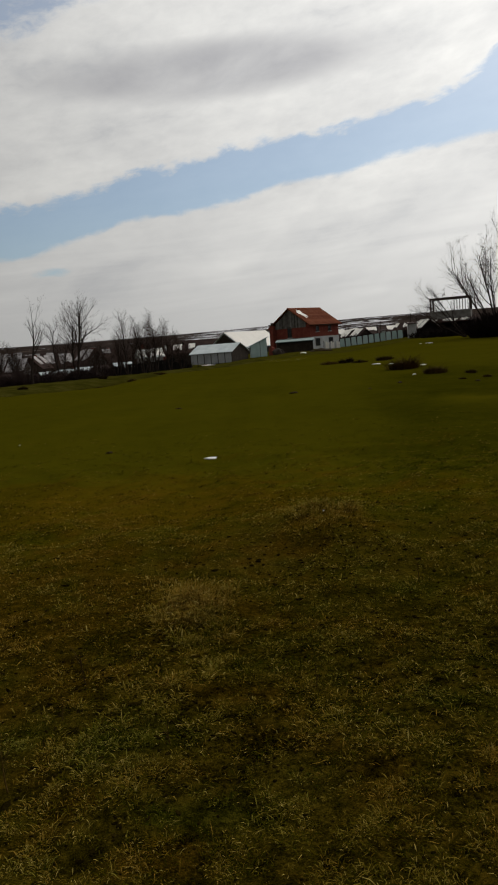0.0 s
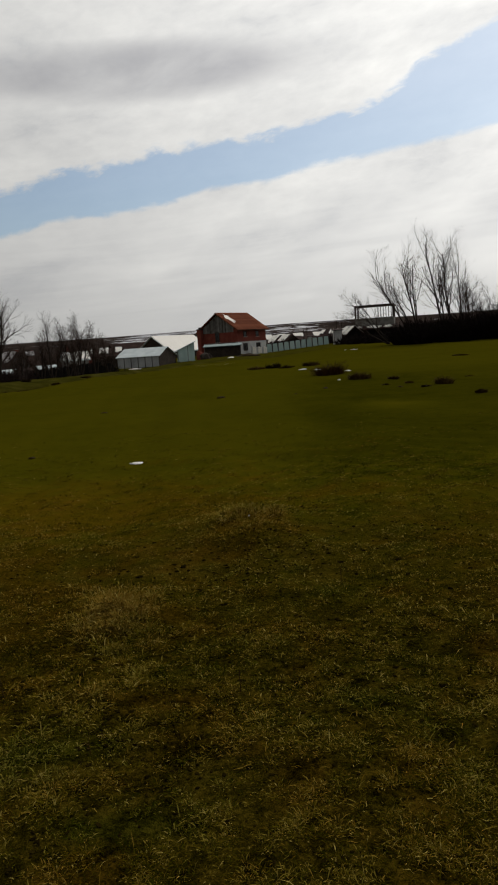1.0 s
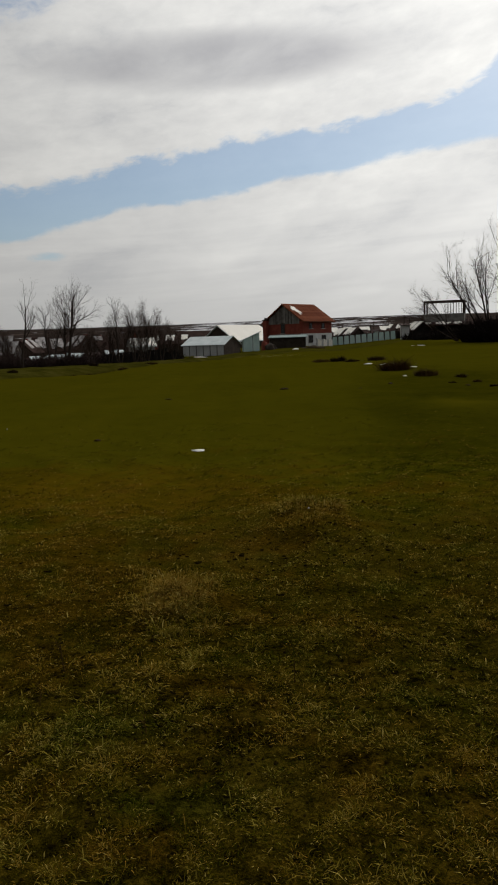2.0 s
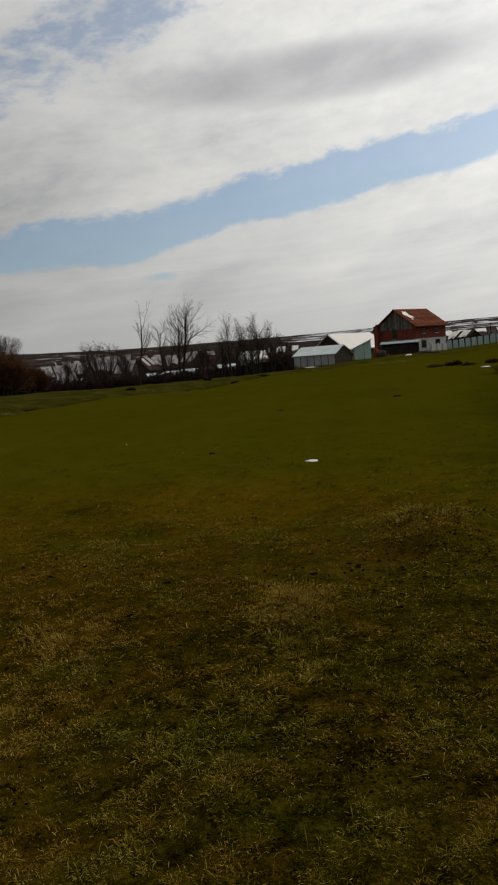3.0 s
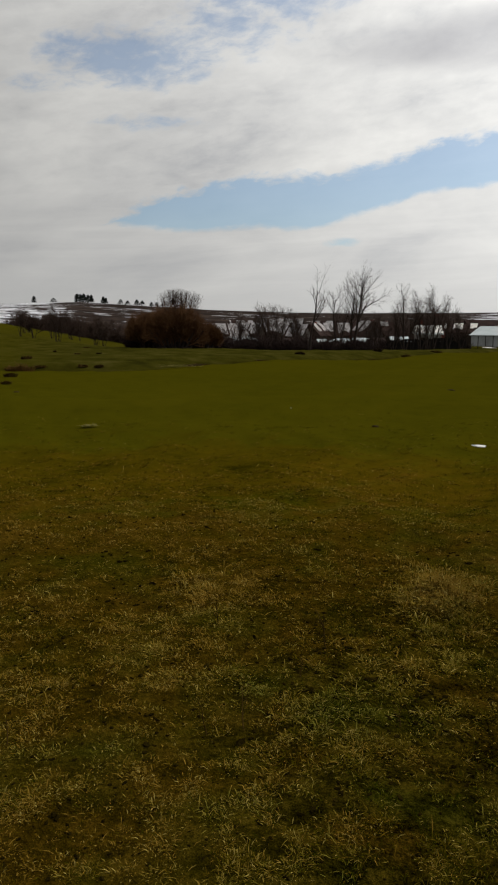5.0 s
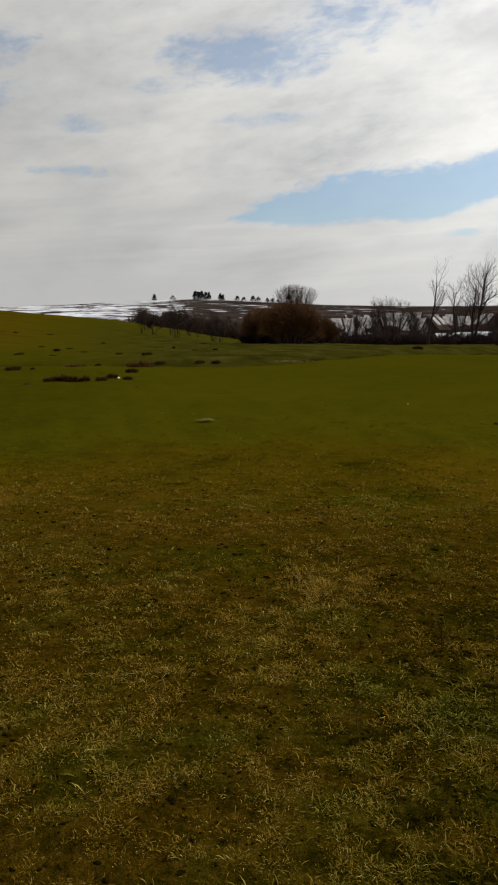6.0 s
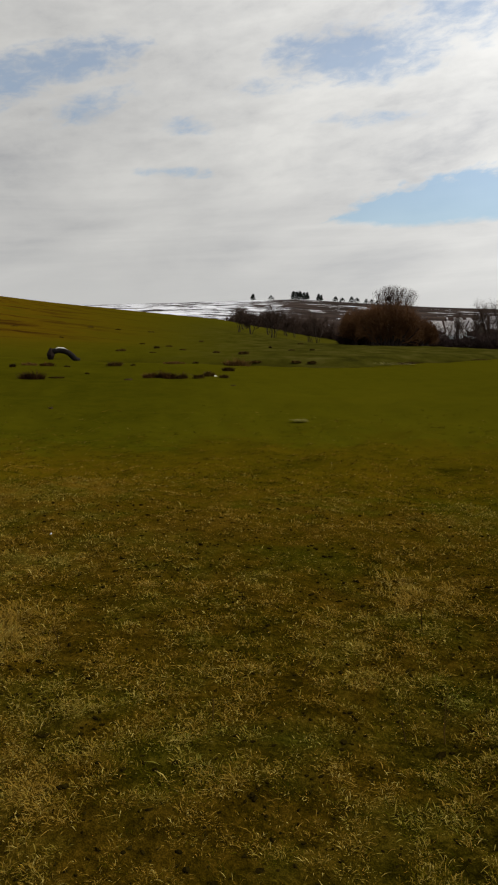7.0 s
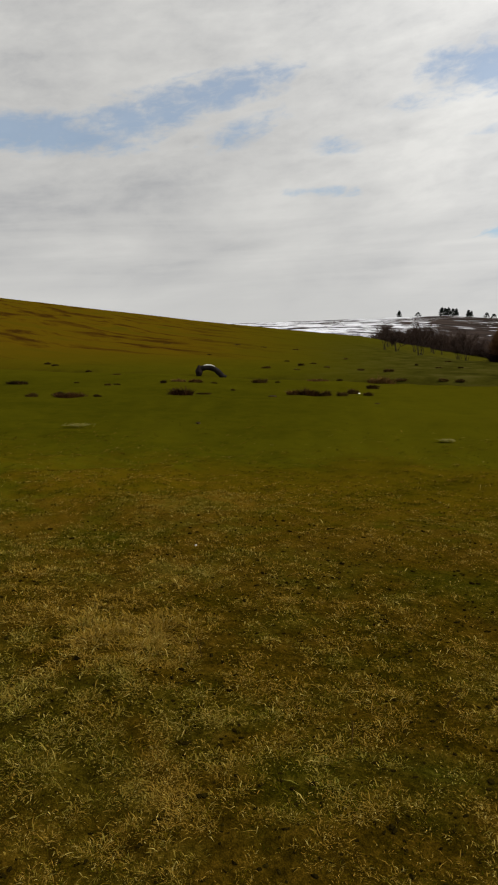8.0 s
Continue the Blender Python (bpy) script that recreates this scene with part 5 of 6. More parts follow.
# small trees standing along the shoulder of the slope
rand = random.Random(88)
for k in range(13):
    az, r = 38.4 - 0.5 * k + rand.uniform(-0.5, 0.5), rand.uniform(80, 125)
    bare_tree("orchard_tree", on_ground(az, r), 2.3 + 0.08 * k + rand.uniform(-0.5, 0.5), 880 + k, [(3, 90, 1.0), (14, -80, 0.9), (16, 80, 0.9), (10, 170, 0.85)], "small dark bare tree on the shoulder of the slope", "small trees on the slope", limbs=10, twigs=8, sprays=5, trunk_r=0.035, spread=0.9, low=0.38, twig_r=0.016)

# ---- hedges and brush ----
rand = random.Random(5)
thicket("thorn_hedge", [(on_ground(-17.2 - 0.55 * i, 93 + rand.uniform(-1.5, 1.5)), 3.1 + 0.075 * i + rand.uniform(-0.3, 0.4), 2.2) for i in range(22)], "dense dark thorn hedge on the rise", 71, per=330, twig_r=0.04)
thicket("thorn_hedge", [(on_ground(12.2 + 0.62 * i, 63 + rand.uniform(-1.0, 2.5)), 1.1 + rand.uniform(-0.6, 0.6), 1.6) for i in range(24)], "dark bare brush along the field's edge", 72, material=BRUSH, per=280, twig_r=0.024)
thicket("thorn_hedge", [(on_ground(25.2 + 0.5 * i, 56 + rand.uniform(-0.5, 2.5)), 1.25 + rand.uniform(-0.2, 0.4), 1.5) for i in range(10)], "dark bare brush under the willow", 73, material=BRUSH, per=280, twig_r=0.024)
thicket("thorn_hedge", [(on_ground(5.5 + 0.62 * i, 101 + rand.uniform(-1, 3)), 1.9 + rand.uniform(-0.3, 0.5), 2.0) for i in range(11)], "dark bare brush behind the board fence", 74, per=200, twig_r=0.036)
thicket("thorn_hedge", [(on_ground(11.8 + 0.55 * i, 84 + rand.uniform(-2.0, 4.0)), 1.7 + rand.uniform(-0.9, 0.8), 2.2) for i in range(30)], "dark bare brush below the village", 78, material=BRUSH, per=180, twig_r=0.034)
thicket("garden_brush", [(on_ground(-7.2 - 0.42 * i, 168 + rand.uniform(-6, 22)), 2.6 + rand.uniform(-0.6, 0.9), 3.2) for i in range(16)], "dark bare garden bushes behind the sheet fence", 79, per=110, twig_r=0.05)
thicket("garden_brush", [(on_ground(1.8 + 0.42 * i, 186 + rand.uniform(-6, 14)), 4.2 + rand.uniform(-0.6, 0.9), 3.6) for i in range(16)], "brown bare garden trees behind the greenhouse", 80, material=TWIG, per=130, twig_r=0.055)
thicket("garden_brush", [(on_ground(-5.6 - 0.42 * i, 225 + rand.uniform(-10, 20)), 3.6 + rand.uniform(-0.6, 0.8), 4.0) for i in range(20)], "dark bare bushes behind the farm roofs", 81, per=130, twig_r=0.06)
thicket("garden_brush", [(on_ground(-12.6 - 0.42 * i, 120 + rand.uniform(-3, 5)), 1.5 + rand.uniform(-0.4, 0.5), 1.8) for i in range(11)], "low dark bushes before the outbuilding", 82, per=150, twig_r=0.04)
thicket("orchard_brush", [(on_ground(29.5 + 0.4 * i, 165 + rand.uniform(-12, 18)), 4.6 - 0.06 * i + rand.uniform(-0.8, 0.9), 4.2) for i in range(23)], "brown bare orchard and brush behind the slope", 75, material=TWIG, per=190, twig_r=0.045)
thicket("village_brush", [(on_ground(9 + 0.6 * i, 130 + rand.uniform(-8, 18)), 1.9 + rand.uniform(-0.9, 1.0), 3.0) for i in range(32)], "dark bare garden bushes between the village houses", 76, material=BRUSH, per=130, twig_r=0.055)
thicket("far_wood", [(on_ground(-12 + 0.7 * i, 300 + rand.uniform(-30, 80)), 6.0 + rand.uniform(-1.5, 1.5), 9.0) for i in range(60)], "brown leafless wood behind the village", 77, material=TWIG, per=90, twig_r=0.10, category="wood")


# ---- on the far ridge ----
def conifer(az, r, h, w, seed, label="dark conifer standing on the far ridge"):
    rand = random.Random(seed)
    ob = empty("conifer_tree", on_ground(az, r, 0.3))
    v, f = tubes([[(Vector((0, 0, -0.5)), 0.25), (Vector((0, 0, h * 0.9)), 0.06)]], 6)
    mesh_object("trunk", v, f, DARKWOOD, ob)
    verts, faces = [], []
    for i in range(420):
        t = rand.random() ** 0.8
        a = rand.uniform(0, 6.2832)
        reach = w / 2 * (1.02 - t) ** 0.6 * rand.uniform(0.4, 1.1)
        c = Vector((math.cos(a) * reach, math.sin(a) * reach, h * (0.08 + 0.92 * t)))
        s = h * 0.07 * rand.uniform(0.6, 1.3)
        for _ in range(3):
            verts.append(tuple(c + Vector((rand.gauss(0, s), rand.gauss(0, s), rand.gauss(0, s * 0.8)))))
        faces.append((3 * i, 3 * i + 1, 3 * i + 2))
    mesh_object("crown", verts, faces, CONIFER, ob)
    return tagged(ob, label, "tree", "trees on the far ridge")


for k, (az, h, w) in enumerate([(37.3, 9, 5), (35.9, 6, 8), (34.2, 11, 6), (33.95, 10, 6), (33.7, 11, 7), (33.4, 10, 6), (33.15, 10, 5), (32.3, 9, 5), (32.1, 8, 4), (31.0, 7, 7), (30.5, 6, 7), (29.8, 8, 7), (29.4, 7, 7), (28.7, 6, 6), (28.3, 6, 6), (27.9, 5, 6), (26.8, 5, 5)]):
    conifer(az, 1150, h * 1.1, w * 1.5, 90 + k)


# ---- in the field ----
def tuft(az, r, w, h, seed, material=RUSH, label="tussock of dry brown rushes in the pasture"):
    rand = random.Random(seed)
    verts, faces = [], []
    n = int(260 + 700 * w)
    lobes = [(rand.uniform(-0.42, 0.42) * w, rand.uniform(-0.12, 0.12) * w, rand.uniform(0.5, 1.0), rand.uniform(0.10, 0.2) * w) for _ in range(int(3 + 5 * w))]
    for i in range(n):
        cx, cy, tall, wide = rand.choice(lobes)
        x, y = cx + rand.gauss(0, wide), cy + rand.gauss(0, wide * 0.6)
        if i % 3:
            a, q = rand.uniform(0, 6.2832), rand.random() ** 0.5
            x, y, tall = math.cos(a) * q * w / 2, math.sin(a) * q * w * 0.28, 0.6
        q = min(1.0, math.hypot(x / (w * 0.6), y / (w * 0.35)))
        L = 1.55 * h * tall * rand.uniform(0.35, 1.1) * (1.1 - 0.5 * q)
        dx, dy = 1.1 * x / w + rand.gauss(0, 0.55), 1.1 * y / w + rand.gauss(0, 0.55)
        t = 0.007 + 0.005 * rand.random()
        b = rand.uniform(0, 3.14)
        ux, uy = math.cos(b) * t, math.sin(b) * t
        k = len(verts)
        verts += [(x - ux, y - uy, -0.03), (x + ux, y + uy, -0.03), (x + dx * L * 0.4 + ux * 0.7, y + dy * L * 0.4 + uy * 0.7, L * 0.6), (x + dx * L * 0.4 - ux * 0.7, y + dy * L * 0.4 - uy * 0.7, L * 0.6), (x + dx * L, y + dy * L, L * 0.95)]
        faces += [(k, k + 1, k + 2, k + 3), (k + 3, k + 2, k + 4)]
    ob = mesh_object("grass_tuft", verts, faces, material)
    p = on_ground(az, r)
    ob.matrix_basis = Matrix.Translation(p) @ Matrix.Rotation(radians(az), 4, "Z")
    return tagged(ob, label, "grass tuft", "tussocks in the pasture")


SLOPE_TUFTS = [  # heading, distance, width, height, dark
    (65.9, 25.4, 0.58, 0.17, 1), (64.9, 20.4, 0.25, 0.12, 1), (63.0, 20.6, 0.22, 0.11, 1), (62.2, 20.1, 0.74, 0.14, 0), (60.2, 19.9, 0.15, 0.06, 1), (63.8, 42.4, 0.32, 0.1, 1),
    (63.2, 41.2, 0.28, 0.09, 1), (60.8, 37.4, 0.26, 0.09, 1), (58.7, 31.6, 0.34, 0.05, 1), (61.7, 26.4, 0.16, 0.05, 1), (58.7, 25.6, 0.2, 0.06, 1), (59.4, 24.5, 0.19, 0.05, 1),
    (55.2, 26.0, 0.16, 0.12, 1), (54.0, 28.2, 0.52, 0.13, 0), (52.8, 27.8, 0.43, 0.13, 0), (53.7, 20.8, 0.54, 0.21, 0), (52.1, 21.3, 0.46, 0.05, 1), (51.3, 26.7, 0.18, 0.05, 1),
]
DITCH_TUFTS = [
    (49.8, 23.1, 0.12, 0.05, 1), (47.7, 27.8, 0.43, 0.17, 1), (46.4, 27.7, 0.15, 0.06, 1), (43.3, 29.8, 0.82, 0.09, 0), (41.6, 29.7, 0.2, 0.09, 1), (45.1, 22.4, 0.38, 0.17, 0),
    (43.9, 22.4, 0.58, 0.22, 0), (42.7, 22.4, 0.29, 0.15, 1), (41.4, 22.4, 0.24, 0.14, 1), (40.6, 23.2, 0.3, 0.18, 1), (39.5, 22.4, 0.21, 0.1, 1), (39.2, 26.1, 0.32, 0.14, 1),
    (38.6, 29.3, 0.85, 0.29, 0), (38.0, 35.9, 0.38, 0.16, 1), (40.0, 37.1, 0.28, 0.09, 1), (41.2, 52.4, 0.28, 0.12, 1), (44.6, 39.8, 0.27, 0.12, 1), (44.9, 36.7, 0.31, 0.06, 1),
]
EDGE_TUFTS = [
    (47.3, 38.0, 0.49, 0.12, 1), (47.5, 67.4, 0.36, 0.1, 1), (45.0, 67.0, 0.51, 0.1, 1), (42.6, 38.5, 0.29, 0.06, 1), (43.7, 44.2, 0.41, 0.07, 1), (45.7, 47.0, 0.29, 0.11, 1),
    (35.9, 46.0, 0.14, 0.11, 1), (34.3, 40.7, 0.31, 0.06, 1), (33.6, 50.3, 0.39, 0.08, 1), (32.7, 32.3, 0.3, 0.1, 1), (37.0, 32.5, 0.45, 0.07, 1), (33.9, 32.4, 0.35, 0.1, 1),
    (32.7, 41.7, 0.26, 0.06, 1), (54.9, 67.4, 0.72, 0.1, 1), (49.5, 70.1, 0.54, 0.11, 1), (51.7, 53.5, 0.21, 0.08, 1), (-11.5, 34.1, 1.2, 0.6, 0), (-13.7, 29.5, 0.77, 0.29, 1),
]
FARM_TUFTS = [
    (-20.0, 23.6, 0.47, 0.25, 1), (-18.7, 23.0, 0.25, 0.07, 1), (-22.6, 18.8, 0.26, 0.07, 1), (-17.5, 25.9, 0.24, 0.06, 1), (-16.3, 28.7, 0.31, 0.13, 1), (-15.7, 25.7, 0.2, 0.05, 1),
    (-21.2, 49.9, 0.92, 0.11, 1), (-21.8, 28.5, 0.26, 0.05, 1), (-6.9, 47.6, 0.44, 0.26, 1), (-7.5, 47.9, 0.37, 0.29, 1), (-5.9, 47.3, 1.09, 0.22, 1), (-8.3, 46.0, 0.85, 0.18, 1),
    (-10.1, 46.0, 0.85, 0.28, 1),
]
rand = random.Random(17)
# small sedges along the ditch
SEDGES = []
for x, y in ((-13.6, 31), (-12.4, 35), (-11.2, 39), (-9.6, 44), (-8.1, 49), (-6.4, 55)):
    for _ in range(2):
        px, py = x + rand.gauss(0, 0.6), y + rand.gauss(0, 1.2)
        SEDGES.append((math.degrees(math.atan2(-px, py)), math.hypot(px, py), rand.uniform(0.5, 1.0), rand.uniform(0.12, 0.2), 1))
for k, (az, r, w, h, dark) in enumerate(SLOPE_TUFTS + DITCH_TUFTS + EDGE_TUFTS + FARM_TUFTS + SEDGES):
    tuft(az, r, w, h, 200 + k, SEDGE if dark else RUSH, "small dark sedge tussock in the pasture" if dark else "tussock of dry rust-brown rushes in the pasture")


def patch(name, az, r, w, d, h, material, label, category, seed):
    return heap(name, on_ground(az, r, -0.005), w, h, material, label, category, seed, d / w)


SNOWS = [(3.77, 11.4, 0.25, 0.2, 0.03), (-9.5, 41.2, 0.51, 0.41, 0.09), (-10.6, 38.9, 0.42, 0.34, 0.06), (-12.9, 35.8, 0.44, 0.35, 0.06), (-12.2, 29.4, 0.18, 0.14, 0.06), (-13.4, 84.9, 0.91, 0.73, 0.09), (-12.8, 84.6, 0.32, 0.26, 0.06), (-4.0, 103, 1.4, 0.9, 0.3), (3.3, 104, 6.0, 0.8, 0.25), (40.2, 23.6, 0.25, 0.2, 0.03)]
for k, (az, r, w, d, h) in enumerate(SNOWS):
    patch("snow_patch", az, r, w, d * 0.8, h * 0.45, SNOW, "small patch of leftover snow lying in the grass", "snow patch", 300 + k)


def straw_patch(az, r, w, d, seed):
    """A thin scatter of bleached blades lying flat."""
    rand = random.Random(seed)
    verts, faces = [], []
    scale = r / 12.0
    for i in range(150):
        a, q = rand.uniform(0, 6.2832), rand.random() ** 0.7
        x, y = math.cos(a) * q * w / 2, math.sin(a) * q * d / 2
        b, L, t = rand.uniform(0, 6.2832), rand.uniform(0.03, 0.09) * scale, 0.004 * scale
        ux, uy = math.cos(b), math.sin(b)
        k = len(verts)
        z = 0.02 * scale + rand.uniform(0, 0.03) * scale
        verts += [(x - uy * t, y + ux * t, z), (x + uy * t, y - ux * t, z), (x + ux * L + uy * t, y + uy * L - ux * t, z + 0.01), (x + ux * L - uy * t, y + uy * L + ux * t, z + 0.01)]
        faces.append((k, k + 1, k + 2, k + 3))
    ob = mesh_object("straw_patch", verts, faces, PALE)
    ob.matrix_basis = Matrix.Translation(on_ground(az, r)) @ Matrix.Rotation(radians(az), 4, "Z")
    return tagged(ob, "scatter of bleached straw lying in the grass", "straw", "patches of straw")


for k, (az, r, w, d) in enumerate([(33.5, 12.7, 0.3, 0.2), (61.6, 14.0, 0.55, 0.4), (26.5, 30, 2.0, 1.0), (-2.6, 62, 4.5, 2.5)]):
    straw_patch(az, r, w, d, 330 + k)


def fallen_log():
    """A bent log, one end resting on its broken root, snow along its back."""
    ob = empty("fallen_log", on_ground(51.5, 31.5), radians(51.5))
    ob.scale = (0.84, 0.84, 0.84)
    line = [(-0.62, 0, 0.36), (-0.45, 0, 0.42), (-0.25, 0.02, 0.46), (0.0, 0.03, 0.44), (0.22, 0.02, 0.34), (0.40, 0, 0.18), (0.56, 0, 0.02), (0.72, 0, -0.06)]
    v, f = tubes([[(Vector(p), 0.135 + 0.016 * math.sin(3.0 * i)) for i, p in enumerate(line)]], 10)
    mesh_object("log", v, f, TARRED, ob, smooth_faces=True)
    bm = bmesh.new()
    bmesh.ops.create_icosphere(bm, subdivisions=2, radius=0.2)
    lumpy(bm.verts, 0.07, 0.12)
    for q in bm.verts:
        q.co = Vector((q.co.x * 0.9 - 0.62, q.co.y, q.co.z * 1.5 + 0.24))
    part("root_plate", bm, THORN, ob, "dark broken root")
    v, f = tubes([[(Vector((x, y - 0.02, z + 0.115)), 0.04 if 0 < i < 3 else 0.01) for i, (x, y, z) in enumerate(line[1:6])]], 6)
    mesh_object("snow_cap", v, f, SNOW, ob, "snow along the back of the log", smooth_faces=True)
    return tagged(ob, "bent fallen log with a broken root and snow", "log")


fallen_log()
heap("scrap_pile", on_ground(-1.62, 118), 1.2, 1.35, BRICK, "dark reddish heap of bricks and scrap by the shed", "heap", 811, 0.8)
heap("scrap_pile", on_ground(-2.2, 120), 1.5, 0.8, DARKWOOD, "dark heap of old boards and scrap by the lean-to", "heap", 812, 0.8)


# ---- grass near the walker ----
def blades(name, az0, az1, r0, r1, clumps, per, length, width, straw, seed, label, lean=1.12, wide=0.012, tussock=False):
    """Turf of small clumps, each a rosette of bent blades, over a sector of the field."""
    g = np.random.default_rng(seed)
    grid = np.linspace(r0, r1, 400)
    share = np.cumsum(grid / (1 + (grid / 3.2) ** 2.4))
    r = np.interp(g.uniform(share[0], share[-1], clumps), share, grid)
    a = np.radians(g.uniform(az0, az1, clumps))
    cx, cy = -r * np.sin(a), r * np.cos(a)
    # turf stands in hummocks with bare pits between
    lump = turf_lump(cx, cy)
    keep = g.random(clumps) < (0.85 + 0.15 * smooth(lump, -0.6, 0.1)) * (1 - 0.3 * bareness(cx, cy)) * (1 - smooth(r, 7, 16))
    if tussock:
        q = np.hypot((np.degrees(a) - (az0 + az1) / 2) / (az1 - az0), (r - (r0 + r1) / 2) / (r1 - r0)) * 2
        keep = g.random(clumps) < smooth(q + 0.8 * lump, 1.05, 0.35)
    small = turf_tuft(cx, cy)
    keep &= g.random(clumps) < 0.08 + 0.92 * smooth(small, -0.5, 0.12)
    cx, cy, r, lump, small = cx[keep], cy[keep], r[keep], lump[keep], small[keep]
    clumps = len(cx)
    size = g.lognormal(0.0, 0.42, clumps) * (0.95 + 0.35 * lump + 0.30 * small)
    dry = np.zeros(clumps)
    for az, d, w, h in MOUNDS:
        c = polar(az, d)
        dry += np.exp(-((cx - c.x) ** 2 + (cy - c.y) ** 2) / (w * 1.15) ** 2)
    dry = np.minimum(dry, 1.0)
    # paler tint on tufts and to the near left, darker near right and beyond
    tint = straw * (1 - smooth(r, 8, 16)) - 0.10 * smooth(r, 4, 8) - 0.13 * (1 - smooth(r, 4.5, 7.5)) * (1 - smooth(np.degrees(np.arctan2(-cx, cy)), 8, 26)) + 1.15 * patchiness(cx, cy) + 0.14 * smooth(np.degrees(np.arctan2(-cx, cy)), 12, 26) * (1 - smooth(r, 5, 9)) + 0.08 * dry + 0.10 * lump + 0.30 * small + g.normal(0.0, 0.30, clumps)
    size = size * (1 + 0.3 * dry + 0.9 * np.maximum(patchiness(cx, cy), 0))
    size = np.clip(size, 0.45, 2.0)
    n = clumps * per
    size, tint, away = np.repeat(size, per), np.repeat(tint, per), np.repeat(np.clip(r, 2.0, 5.5), per)
    th = g.uniform(0, 6.283, n)
    off = np.abs(g.normal(0, wide, n)) * size * (0.7 + 0.12 * away)
    x, y = np.repeat(cx, per) + np.cos(th) * off, np.repeat(cy, per) + np.sin(th) * off
    th = th + g.normal(0, 0.7, n)
    z = ground_z(x, y)
    L = length * size * g.uniform(0.5, 1.3, n) * (1.0 + 0.03 * away)
    lay = np.clip(g.normal(lean, 0.3, n), 0.1, 1.5)
    dx, dy, dz = np.cos(th) * np.sin(lay), np.sin(th) * np.sin(lay), np.cos(lay)
    wd = width * away * g.uniform(0.6, 1.3, n)
    base = np.stack([x, y, z - 0.005], -1)
    side = np.stack([-np.sin(th) * wd, np.cos(th) * wd, 0 * wd], -1)
    mid = base + np.stack([dx * 0.48, dy * 0.48, dz * 0.55 + 0.09], -1) * L[:, None]
    tip = base + np.stack([dx, dy, dz * 0.72 + 0.05], -1) * L[:, None]
    verts = np.stack([base, mid + side, tip, mid - side], 1).reshape(-1, 3)
    me = bpy.data.meshes.new(name)
    me.vertices.add(4 * n)
    me.vertices.foreach_set("co", verts.astype(np.float32).ravel())
    me.loops.add(4 * n)
    me.loops.foreach_set("vertex_index", np.arange(4 * n, dtype=np.int32))
    me.polygons.add(n)
    me.polygons.foreach_set("loop_start", np.arange(0, 4 * n, 4, dtype=np.int32))
    me.update(calc_edges=True)
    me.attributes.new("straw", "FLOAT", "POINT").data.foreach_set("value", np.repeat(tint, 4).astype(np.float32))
    moss = np.repeat(np.clip(mossiness(cx, cy) + g.normal(0.0, 0.3, clumps), -1, 1), per * 4)
    me.attributes.new("moss", "FLOAT", "POINT").data.foreach_set("value", moss.astype(np.float32))
    me.materials.append(GRASS)
    return tagged(new(name, me), label, "grass", kind="stuff")


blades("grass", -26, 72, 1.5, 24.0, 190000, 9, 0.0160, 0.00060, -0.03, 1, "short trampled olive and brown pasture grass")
blades("straw_litter", -26, 72, 1.5, 9.0, 11000, 3, 0.030, 0.00074, 0.46, 5, "pale dry straw lying in the grass", lean=1.35, wide=0.03)

for k, (az0, az1, r0, r1, count) in enumerate([(3.0, 9.2, 3.95, 5.4, 1900), (-7.0, -1.6, 6.2, 7.5, 900), (52.5, 62.0, 3.4, 4.5, 1100), (19.0, 28.0, 4.2, 5.2, 500)]):
    blades("straw_tussock", az0, az1, r0, r1, count, 14, 0.038, 0.00062, 0.10 if k else 0.16, 20 + k, "tussock of matted pale brown straw in the pasture", lean=1.0, wide=0.02, tussock=True)


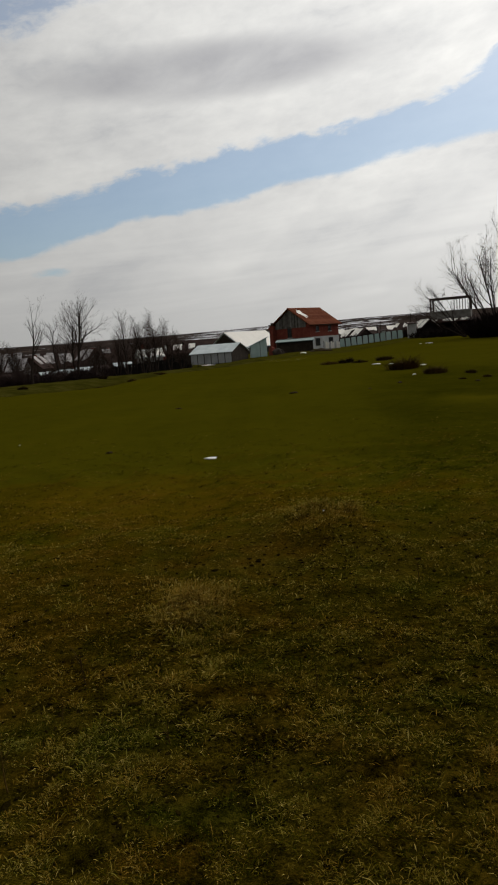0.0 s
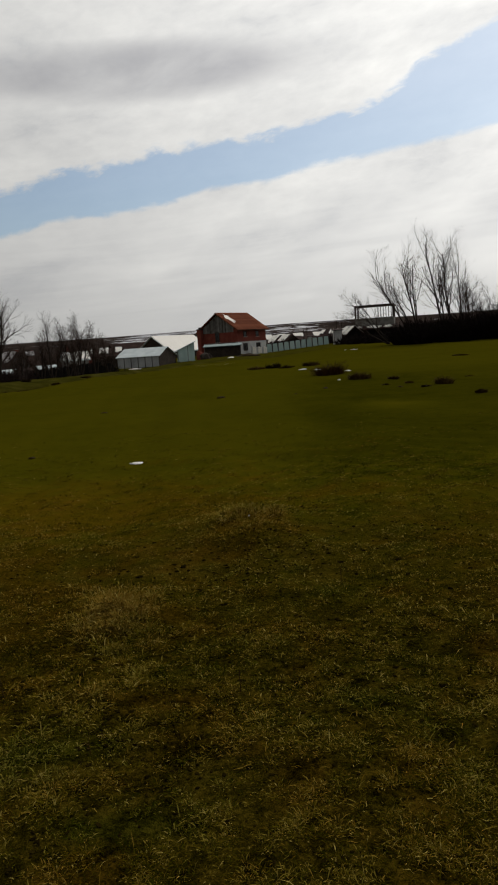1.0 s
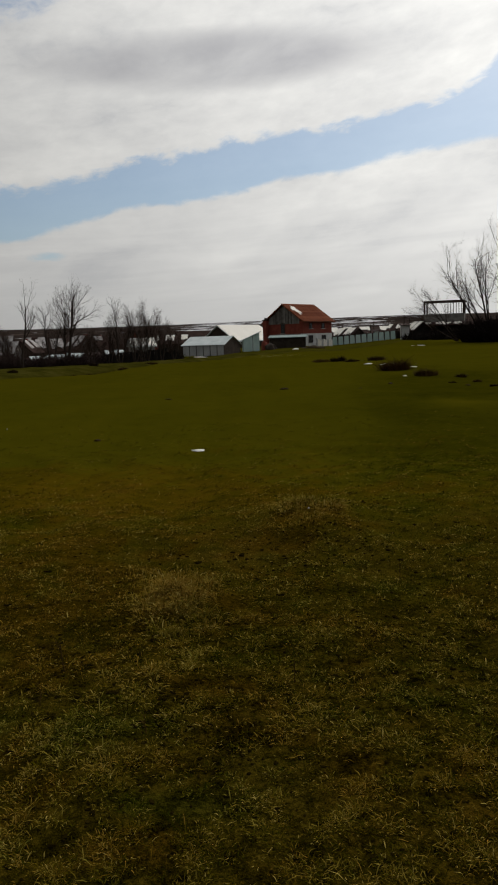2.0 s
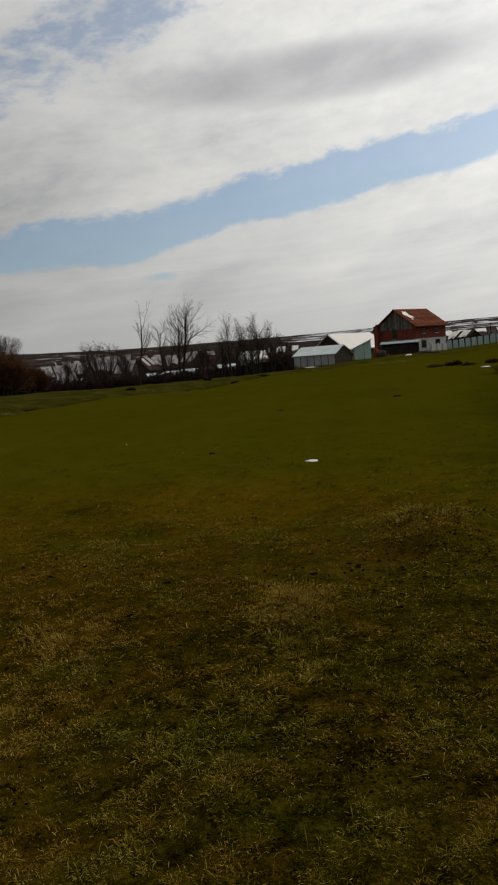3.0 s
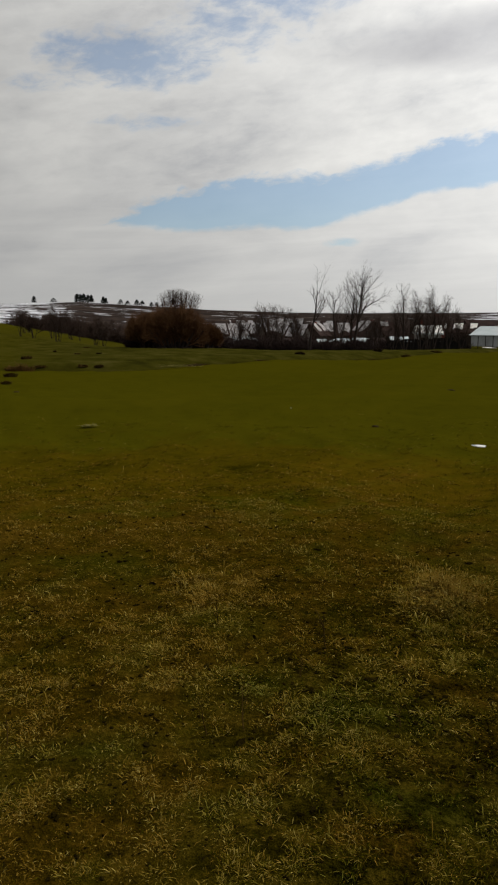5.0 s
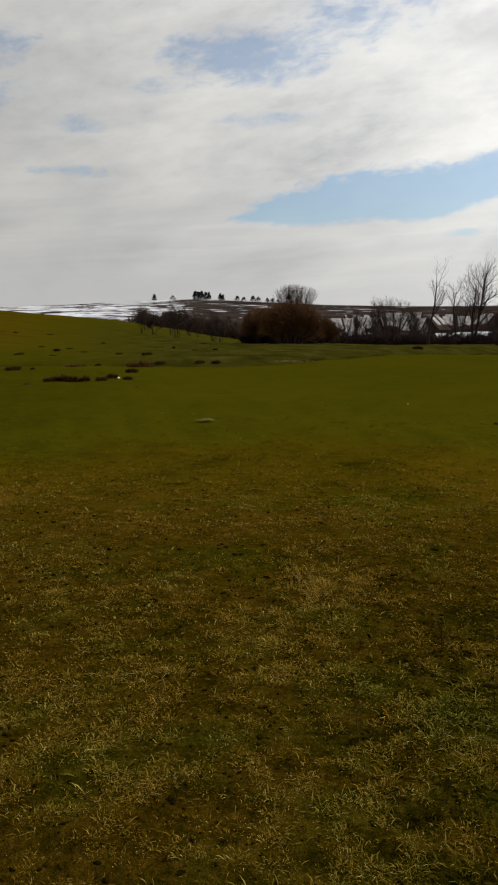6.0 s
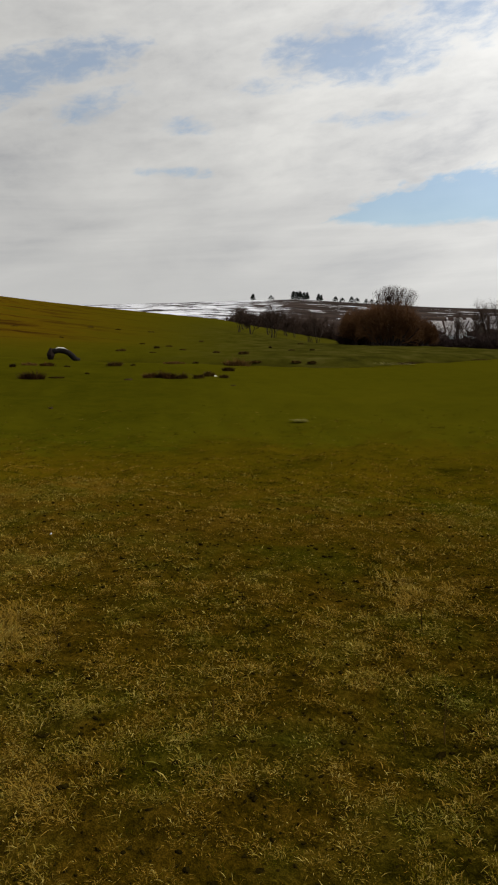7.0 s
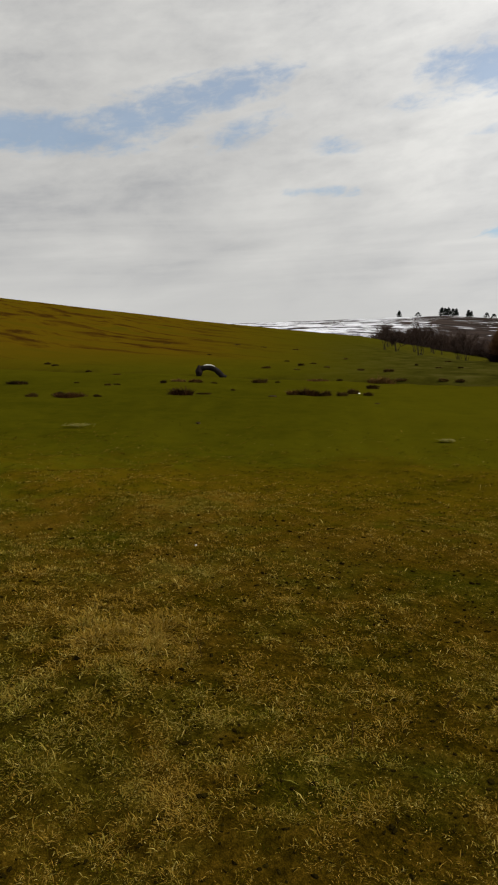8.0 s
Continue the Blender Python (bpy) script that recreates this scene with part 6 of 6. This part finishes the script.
def earth_clods():
    """Crumbs and clods of dark earth and dead turf, thick where the sward is broken, thin elsewhere."""
    g = np.random.default_rng(61)
    shapes = []
    for k in range(6):
        bm = bmesh.new()
        bmesh.ops.create_icosphere(bm, subdivisions=1, radius=1.0)
        for v in bm.verts:
            v.co *= 1 + 0.9 * noise.noise(v.co * 2.3 + Vector((k * 5.1, 0, 0)))
        bm.verts.index_update()
        shapes.append((np.array([v.co[:] for v in bm.verts]), np.array([[v.index for v in f.verts] for f in bm.faces])))
        bm.free()
    places = []
    for a, d, w in BARE:
        if d > 8:
            continue
        c = polar(a, d)
        n = int(60 * (w / 0.3) ** 1.5)
        places.append(np.stack([g.normal(c.x, w * 0.62, n), g.normal(c.y, w * 0.62, n)], -1))
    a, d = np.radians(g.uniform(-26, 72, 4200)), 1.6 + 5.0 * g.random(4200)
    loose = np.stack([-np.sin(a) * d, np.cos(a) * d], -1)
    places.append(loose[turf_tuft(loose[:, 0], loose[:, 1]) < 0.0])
    places = np.concatenate(places)
    verts, faces, first = [], [], 0
    for (x, y), z in zip(places, ground_z(places[:, 0], places[:, 1])):
        v, f = shapes[g.integers(6)]
        size = 0.0055 * g.lognormal(0, 0.35) * (0.8 + 0.10 * math.hypot(x, y))
        turn = g.uniform(0, 6.283)
        c, q = math.cos(turn), math.sin(turn)
        p = v * (size * g.uniform(0.8, 2.2), size, size * 0.5)
        verts.append(np.stack([p[:, 0] * c - p[:, 1] * q + x, p[:, 0] * q + p[:, 1] * c + y, p[:, 2] + z + size * 0.25], -1))
        faces.append(f + first)
        first += len(v)
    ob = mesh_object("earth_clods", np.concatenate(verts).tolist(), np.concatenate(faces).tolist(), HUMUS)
    return tagged(ob, "dark crumbs of earth and dead turf among the grass", "earth clods", kind="stuff")


earth_clods()


def weed(az, r, h, seed):
    rand = random.Random(seed)
    stem = grow(rand, Vector((0, 0, -0.02)), Vector((rand.gauss(0, 0.15), rand.gauss(0, 0.15), 1)), h, 0.0035, 0.08, 0.02, 5)
    paths = [stem] + fork(rand, stem, 5, 0.35, 0.6, 0.4, 0.15, 0.05, 3, 0.7, 0.0016)
    ob = mesh_object("weed_stalk", *tubes(paths, 4), SEDGE)
    ob.location = on_ground(az, r)
    return tagged(ob, "thin dark dry weed stalk in the grass", "weed", "dry weed stalks")


for k, (az, r, h) in enumerate([(-11.5, 5.1, 0.18), (21.5, 2.92, 0.22), (15.0, 3.74, 0.18), (17.1, 3.4, 0.12), (15.1, 3.96, 0.16), (33.0, 3.3, 0.14), (23.6, 4.0, 0.16), (40.0, 2.9, 0.12), (52.0, 3.6, 0.12), (9.0, 3.0, 0.14), (24.5, 2.9, 0.15), (-3.0, 3.4, 0.12)]):
    weed(az, r, h, 500 + k)


# ---- molehills and stones in the turf ----
rand = random.Random(41)
for k in range(9):
    az, r = rand.uniform(-22, 66), rand.uniform(8.0, 28.0)
    w = rand.uniform(0.08, 0.16) * (0.6 + r / 18)
    heap("molehill", on_ground(az, r, 0.012), w, w * rand.uniform(0.14, 0.24), EARTH, "low dark crumbled molehill in the turf", "molehill", 700 + k, rand.uniform(0.5, 1.0))["group"] = "molehills in the pasture"
for k, (az, r) in enumerate([(-4.6, 6.5), (52.6, 5.6), (18.0, 14.5)]):
    w = 0.012 + 0.0012 * r
    heap("stone", on_ground(az, r, -0.008), w, w * 0.5, RENDER, "small pale stone lying in the grass", "stone", 760 + k, 0.7)["group"] = "pale stones in the grass"
